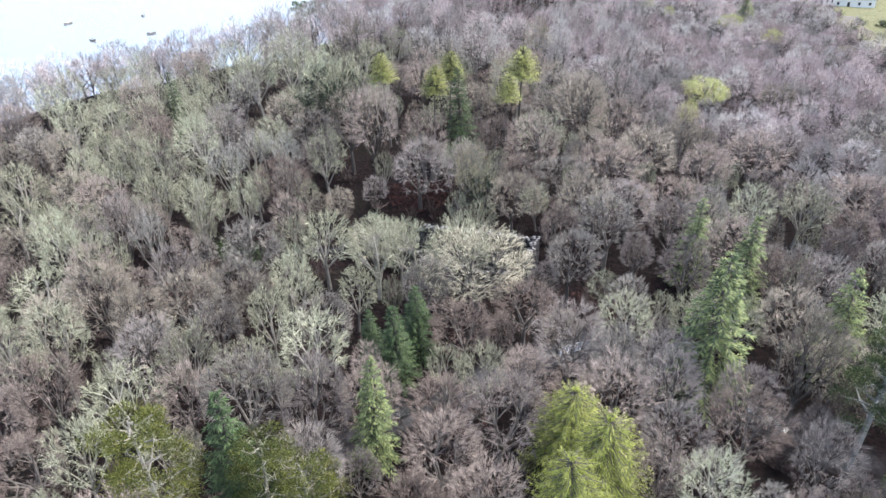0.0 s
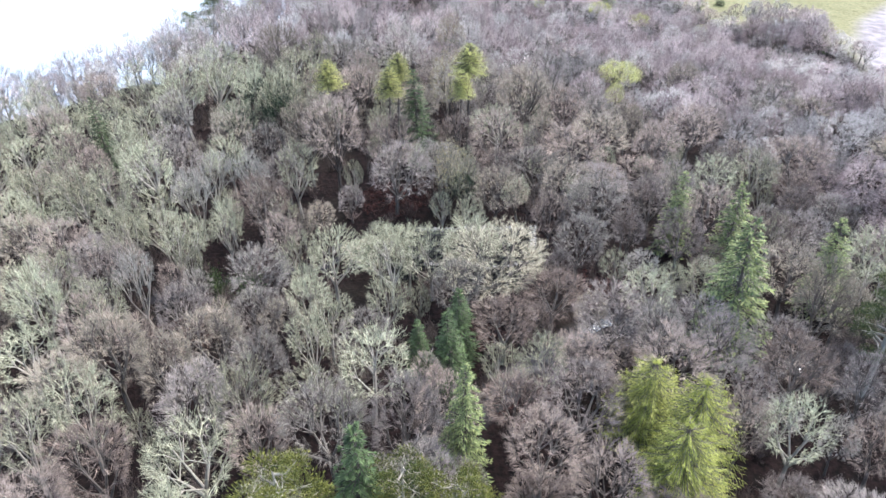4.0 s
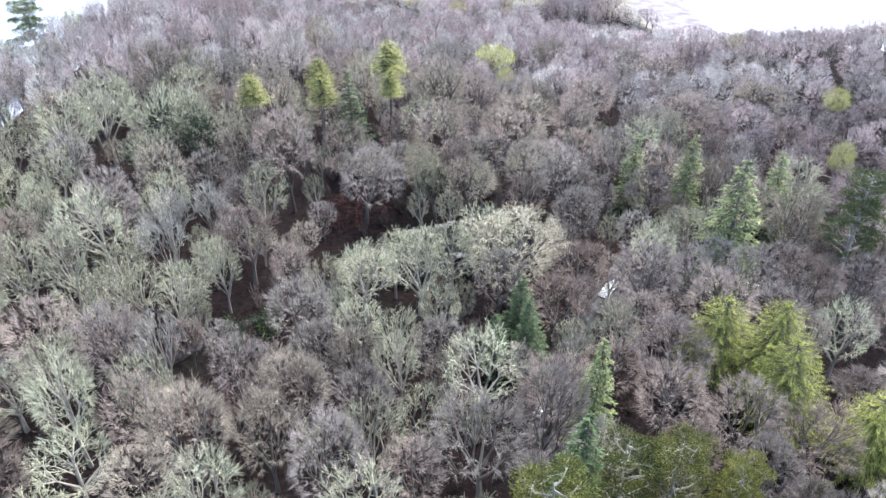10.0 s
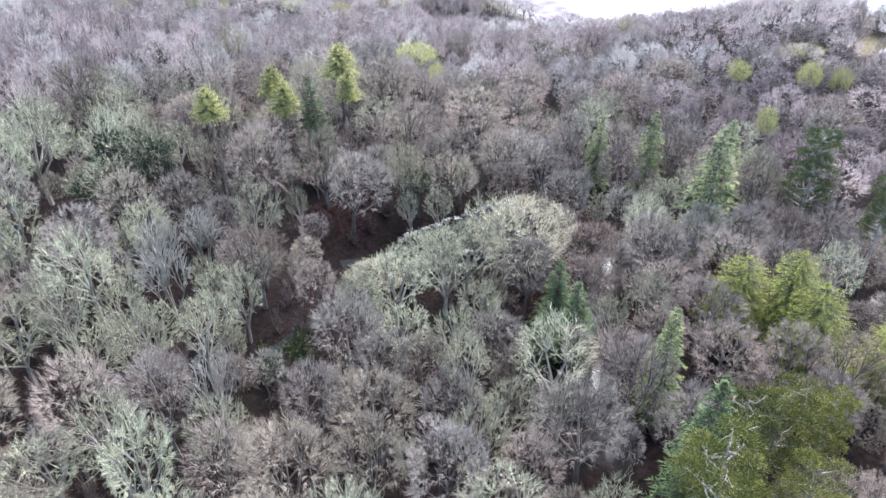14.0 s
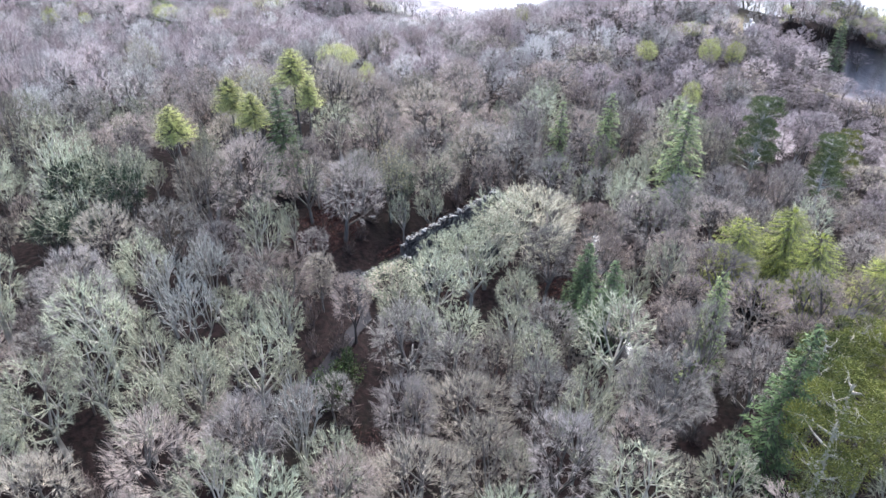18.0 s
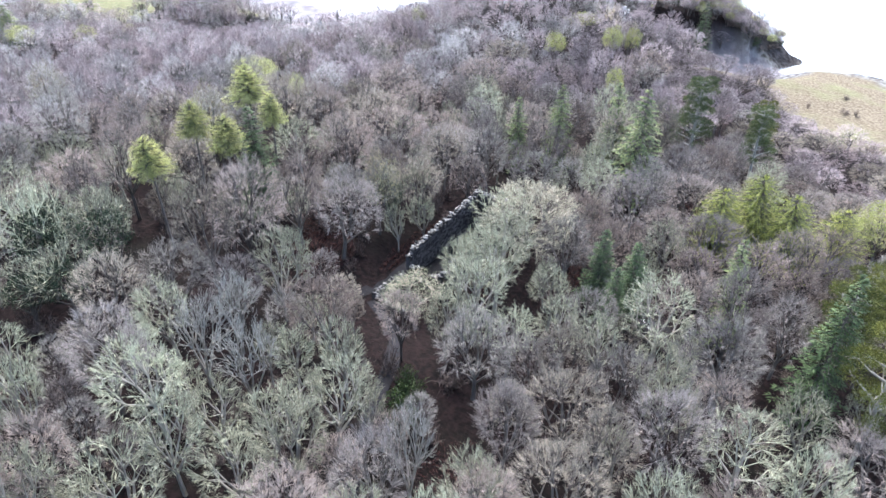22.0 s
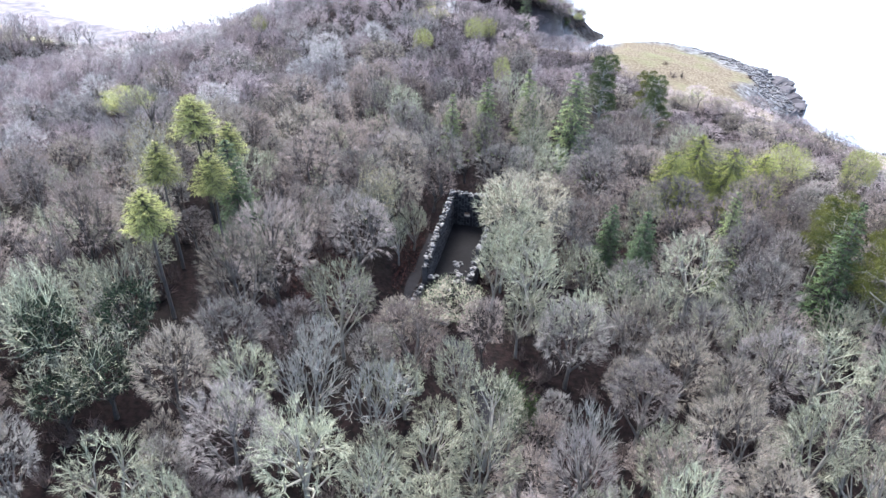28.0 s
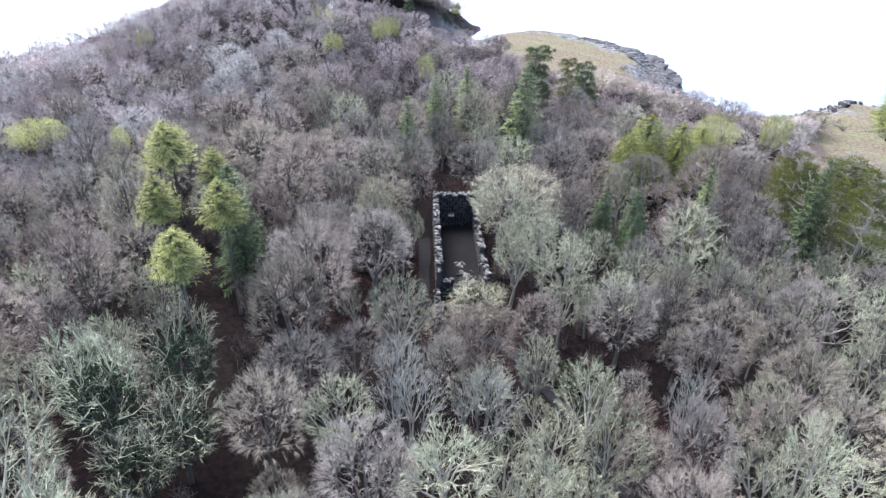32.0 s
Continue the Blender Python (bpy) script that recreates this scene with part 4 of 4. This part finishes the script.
def ruin_wall(parent, name, x0, y0, x1, y1, base, crest, thick, holes=()):
    """A rubble wall between two points: a core with a broken crest, coursed facing stones on both sides and loose capping stones.
    crest: height of the top by the way along it. holes: (from, to, low, high) openings, metres along and heights."""
    long = math.hypot(x1 - x0, y1 - y0)
    ux, uy = (x1 - x0) / long, (y1 - y0) / long
    g = random.Random(name)
    cell, course = 0.5, 0.28
    cols, rows = int(long / cell), int((max(crest(s / 20) for s in range(21)) - base) / course) + 1

    def solid(i, j):
        s, z = (i + 0.5) * cell, base + (j + 0.5) * course
        if i < 0 or i >= cols or j < 0 or z > crest((i + 0.5) / cols) + 0.12 * math.sin(i * 1.7) + 0.1 * math.sin(i * 4.1):
            return False
        return not any(a < s < b and lo < z < hi for a, b, lo, hi in holes)

    verts, faces, known = [], [], {}

    def box(s0, s1, n0, n1, z0, z1):
        k = []
        for z in (z0, z1):
            for s, n in ((s0, n0), (s1, n0), (s1, n1), (s0, n1)):
                at = (round(x0 + ux * s - uy * n, 4), round(y0 + uy * s + ux * n, 4), round(z, 4))
                k.append(known.setdefault(at, len(verts)))
                if k[-1] == len(verts):
                    verts.append(at)
        faces.extend(tuple(k[i] for i in q) for q in ((0, 3, 2, 1), (4, 5, 6, 7), (0, 1, 5, 4), (1, 2, 6, 5), (2, 3, 7, 6), (3, 0, 4, 7)))

    h = thick / 2
    for i in range(cols):
        j = 0
        while j < rows:
            if solid(i, j):
                k = j
                while k < rows and solid(i, k):
                    k += 1
                box(i * cell, (i + 1) * cell, -h + 0.05, h - 0.05, base + j * course, base + k * course - 0.02)
                j = k
            j += 1
    core = mesh_object(name, verts, faces, M_STONE, parent)
    verts, faces = [], []
    known.clear()
    for i in range(cols):
        for j in range(rows):
            if not solid(i, j):
                continue
            off = (0.5 * cell if j % 2 else 0.0) * 0.6
            for side in (-1, 1):
                out, w = h + g.uniform(-0.02, 0.05), g.uniform(0.40, 0.49)
                a = i * cell + off * 0.3 + g.uniform(-0.02, 0.02)
                z = base + j * course + g.uniform(-0.01, 0.02)
                box(a, a + w, *((out - 0.1, out) if side > 0 else (-out, -out + 0.1)), z, z + course - g.uniform(0.02, 0.05))
    facing = tagged(mesh_object("facing_stone", verts, faces, M_STONE, core), kind="stuff")
    for i in range(cols):
        j = max((j for j in range(rows) if solid(i, j)), default=None)
        if j is None:
            continue
        for n in (-0.33, -0.1, 0.12, 0.34, 0.0):
            if g.random() < 0.3:
                continue
            ob = new("stone", g.choice(BLOCKS))
            ob.parent = core
            s, t = (i + 0.5) * cell + g.uniform(-0.24, 0.24), n * thick / 0.85 + g.uniform(-0.06, 0.06)
            ob.matrix_basis = pose(x0 + ux * s - uy * t, y0 + uy * s + ux * t, base + (j + 1) * course + g.uniform(-0.04, 0.16), g.uniform(-16, 16), g.uniform(-16, 16),
                                   g.uniform(0, 180)) @ Matrix.Diagonal((g.uniform(0.8, 1.25), g.uniform(0.8, 1.2), g.uniform(0.7, 1.3), 1))
    return core


chapel = tagged(new("ruined_chapel"), "roofless rubble-stone chapel with broken lichened wall tops", "ruin")
F_Z = -7.25
ruin_wall(chapel, "north_wall", -38.6, 88.3, -19.4, 88.0, F_Z, lambda f: -2.55 + 1.1 * f + (-0.7 if f < 0.06 else 0), 0.8)
ruin_wall(chapel, "east_wall", -19.3, 88.4, -19.3, 81.0, F_Z, lambda f: -1.2, 0.8, holes=[(2.5, 3.4, -5.4, -4.5)])
ruin_wall(chapel, "south_wall", -40.4, 81.6, -19.8, 81.4, F_Z, lambda f: -3.2 - (1.2 if 0.25 < f < 0.38 else 0) - (1.3 * math.sin((f - 0.4) * 5.2) if f > 0.4 else 0), 0.75,
          holes=[(6.0, 7.0, -7.3, -5.2)])
ruin_wall(chapel, "cross_wall", -38.9, 87.8, -38.9, 82.0, F_Z, lambda f: -4.4 if f < 0.3 else -6.3 if f < 0.62 else -5.0, 0.8)
ruin_wall(chapel, "annexe_north_wall", -46.2, 88.9, -39.2, 88.6, F_Z - 0.3, lambda f: -5.3 - 0.5 * f, 0.7)
ruin_wall(chapel, "annexe_west_wall", -46.3, 88.4, -46.3, 83.0, F_Z - 0.3, lambda f: -5.5 - 0.6 * min(1, f * 1.6), 0.7)

# Earth colour taken near black to hold the shade inside the walls.
M_EARTH = material("shaded_earth_floor", (0.004, 0.004, 0.005), (0.0115, 0.011, 0.0138), 1.5, bump=0.4)
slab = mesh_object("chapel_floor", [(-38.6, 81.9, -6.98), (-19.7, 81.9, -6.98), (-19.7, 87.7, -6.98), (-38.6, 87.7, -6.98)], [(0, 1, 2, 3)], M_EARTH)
tagged(slab, "earth floor inside the roofless chapel, coloured dark for the shade of its walls", "floor", kind="structure")
heap_rng = random.Random(5)
for i in range(22):
    ob = new("fallen_stone", heap_rng.choice(BLOCKS))
    s = heap_rng.uniform(0.7, 1.5)
    ob.matrix_basis = pose(-32.8 + heap_rng.gauss(0, 1.1), 84.3 + heap_rng.gauss(0, 0.45), -6.9, heap_rng.uniform(-20, 20), heap_rng.uniform(-20, 20), heap_rng.uniform(0, 360)) @ Matrix.Diagonal((s, s, s, 1))
    tagged(ob, "pale fallen stone lying on the chapel floor", "stone", "fallen stones")


# ---- shore rocks ----
def slabs(name, label, places, seed, mat, tilt=14):
    """Tilted, cracked slabs of rock as one mass."""
    g = random.Random(seed)
    verts, faces = [], []
    for x, y, z, lx, ly, lz, turn in places:
        bm = rough_block(g, lx, ly, lz, 0.3)
        m = pose(x, y, z, g.uniform(-tilt, tilt), g.uniform(-tilt, tilt), turn + g.uniform(-20, 20))
        k = len(verts)
        bm.verts.index_update()
        verts += [tuple(m @ v.co) for v in bm.verts]
        faces += [tuple(v.index + k for v in f.verts) for f in bm.faces]
        bm.free()
    return tagged(mesh_object(name, verts, faces, mat), label, "rocks", kind="stuff")


g = random.Random(31)


def along(line, n, inland, size=1.0):
    out = []
    lens = [math.hypot(b[0] - a[0], b[1] - a[1]) for a, b in zip(line, line[1:])]
    for i in range(n):
        k = g.choices(range(len(lens)), lens)[0]
        (ax, ay), (bx, by) = line[k], line[k + 1]
        s, d = g.random(), g.uniform(-1.5, inland)
        nx_, ny_ = -(by - ay) / lens[k], (bx - ax) / lens[k]
        x, y = ax + (bx - ax) * s + nx_ * d, ay + (by - ay) * s + ny_ * d
        r = size * g.choice((0.25, 0.4, 0.6, 1.0))
        out.append((x, y, max(SEA, float(ground(x, y))) + r * 0.12, r * 2.1, r * 1.1, r * 0.8, math.degrees(math.atan2(by - ay, bx - ax)) + 60))
    return out


HEAD = [(63, -6), (80, 9), (96, 4), (122, 6), (138, 20), (150, 36), (148, 52)]
slabs("shore_rock", "grey and black broken rock along the headland shore", along(HEAD[:5], 1800, 13, 0.6) + along(HEAD[4:], 500, 5, 0.4), 1, M_ROCK)
slabs("skerry_rock", "dark jagged rock slabs at the water's edge", [(x - 2 + g.uniform(-3, 3), y + 3.2 + g.uniform(-2, 2), SEA + g.uniform(0.2, 1.3), g.uniform(5, 11), g.uniform(2.0, 4.2), g.uniform(1.2, 2.4), -35)
                                                                        for x, y in ((92, 4), (98, 1), (105, 2), (112, 3), (120, 3), (128, 8), (134, 13), (140, 20), (84, 6)) for n in range(6)], 2, M_SKERRY, 5)
slabs("south_shore_rock", "grey rock along the second headland", along([(70, -60), (76, -38), (66, -22), (63, -6)], 260, 8), 3, M_ROCK)


def rock_point(x0, y0, x1, y1, wide, high):
    """A long hump of cracked rock that tapers to a point in the sea."""
    long, turn = math.hypot(x1 - x0, y1 - y0), math.atan2(y1 - y0, x1 - x0)
    verts, faces, n, m = [], [], 44, 26
    for i in range(n + 1):
        for j in range(m + 1):
            f, c = i / n, 2 * j / m - 1
            h = high * (1 - f) ** 0.8 * max(0.0, 1 - abs(c) ** 2.2)
            q = Vector((f * long * 0.25, c * wide * 0.25, 0.3))
            h += (noise.noise(q * 1.3) * 1.6 + noise.noise(q * 4.0) * 0.8) * (0.25 + 0.75 * (1 - abs(c)))
            s, o = f * long, c * wide * (1 - 0.75 * f) + noise.noise(q * 2.0 + Vector((7, 0, 0))) * 1.5
            verts.append((x0 + math.cos(turn) * s - math.sin(turn) * o, y0 + math.sin(turn) * s + math.cos(turn) * o, SEA - 0.6 + max(0, h)))
    for i in range(n):
        for j in range(m):
            k = i * (m + 1) + j
            faces.append((k, k + m + 1, k + m + 2, k + 1))
    return tagged(mesh_object("point_rock", verts, faces, M_SKERRY), "dark rock point below the wooded hill", "rocks", kind="structure")


rock_point(161, 98, 160, 61, 14, 10.0)

# ---- the far shore: cottages, hedges, buoys ----


def cottage(x, y, turn, long, deep, eaves, ridge):
    """A low white house with a slate roof, chimneys, door and windows."""
    top = tagged(new("cottage"), "low white-walled cottage with a dark slate roof", "house")
    top.matrix_basis = pose(x, y, float(ground(x, y)), 0, 0, turn)
    bm = bmesh.new()
    bmesh.ops.create_cube(bm, size=1.0, matrix=Matrix.Translation((0, 0, eaves / 2)) @ Matrix.Diagonal((long, deep, eaves, 1)))
    part("wall", bm, M_WHITE, top)
    a, b = long / 2 + 0.25, deep / 2 + 0.35
    v = [(-a, -b, eaves), (a, -b, eaves), (a, b, eaves), (-a, b, eaves), (-a, 0, ridge), (a, 0, ridge)]
    roof = mesh_object("roof", v, [(0, 1, 5, 4), (2, 3, 4, 5), (0, 4, 3), (1, 2, 5), (0, 3, 2, 1)], M_SLATE, top)
    for s in (-1, 1):
        bm = bmesh.new()
        bmesh.ops.create_cube(bm, size=1.0, matrix=Matrix.Translation((s * (long / 2 - 0.5), 0, ridge + 0.3)) @ Matrix.Diagonal((0.7, 0.9, 1.4, 1)))
        part("chimney", bm, M_WHITE, roof)
    for i in range(4):
        bm = bmesh.new()
        s = -long / 2 + long * (i + 0.5) / 4
        bmesh.ops.create_cube(bm, size=1.0, matrix=Matrix.Translation((s, -deep / 2, 1.1 if i == 1 else 1.5)) @ Matrix.Diagonal((1.0, 0.1, 2.1 if i == 1 else 1.2, 1)))
        part("door" if i == 1 else "window", bm, M_DARK, top)
    return top


cottage(44, 357, 12, 9, 6, 3.0, 5.4)
cottage(56, 359, 8, 17, 7, 3.2, 5.2)
cottage(75, 276, 30, 6, 4.5, 2.6, 4.4)
cottage(129, 116, 35, 5, 3.4, 2.1, 3.1)
for x, y, w in ((49, 334, 5), (55, 322, 6), (63, 322, 6), (52, 312, 4), (46, 345, 5), (72, 300, 5), (78, 262, 4), (84, 250, 4)):
    tagged(plant("holly", x, y, 2.8, w), "dark rounded garden hedge on open grass", "hedge", "garden hedges")
M_BUOY = material("buoy_paint", (0.12, 0.12, 0.13), (0.3, 0.28, 0.26), 1.0)
for x, y in ((-244, 224), (-254, 266), (-278, 244), (-227, 240)):
    top = tagged(new("small_boat"), "small dark open boat afloat on calm sea", "boat", "moored boats")
    top.matrix_basis = pose(x, y, SEA - 0.15, 0, 0, x * 3)
    hull = [(-1.9, -0.7, 0.7), (-1.9, 0.7, 0.7), (0.9, 0.75, 0.7), (2.3, 0, 0.9), (0.9, -0.75, 0.7), (-1.7, -0.4, 0), (-1.7, 0.4, 0), (0.8, 0.4, 0), (1.7, 0, 0), (0.8, -0.4, 0)]
    mesh_object("hull", hull, [(0, 5, 6, 1), (1, 6, 7, 2), (2, 7, 8, 3), (3, 8, 9, 4), (4, 9, 5, 0), (5, 9, 8, 7, 6)], M_BUOY, top)
    mesh_object("thwart", [(-0.4, -0.7, 0.6), (0.0, -0.7, 0.6), (0.0, 0.7, 0.6), (-0.4, 0.7, 0.6)], [(0, 1, 2, 3)], M_WHITE, top)
tagged(plant("elder", -44.0, 83.6, 5.2, 10.5), "grey-green leafy bush grown over the chapel annexe", "shrub")
tagged(plant("holly", -59.6, 73.6, 4.2, 4.6), "dark green holly bush beside the footpath", "shrub")
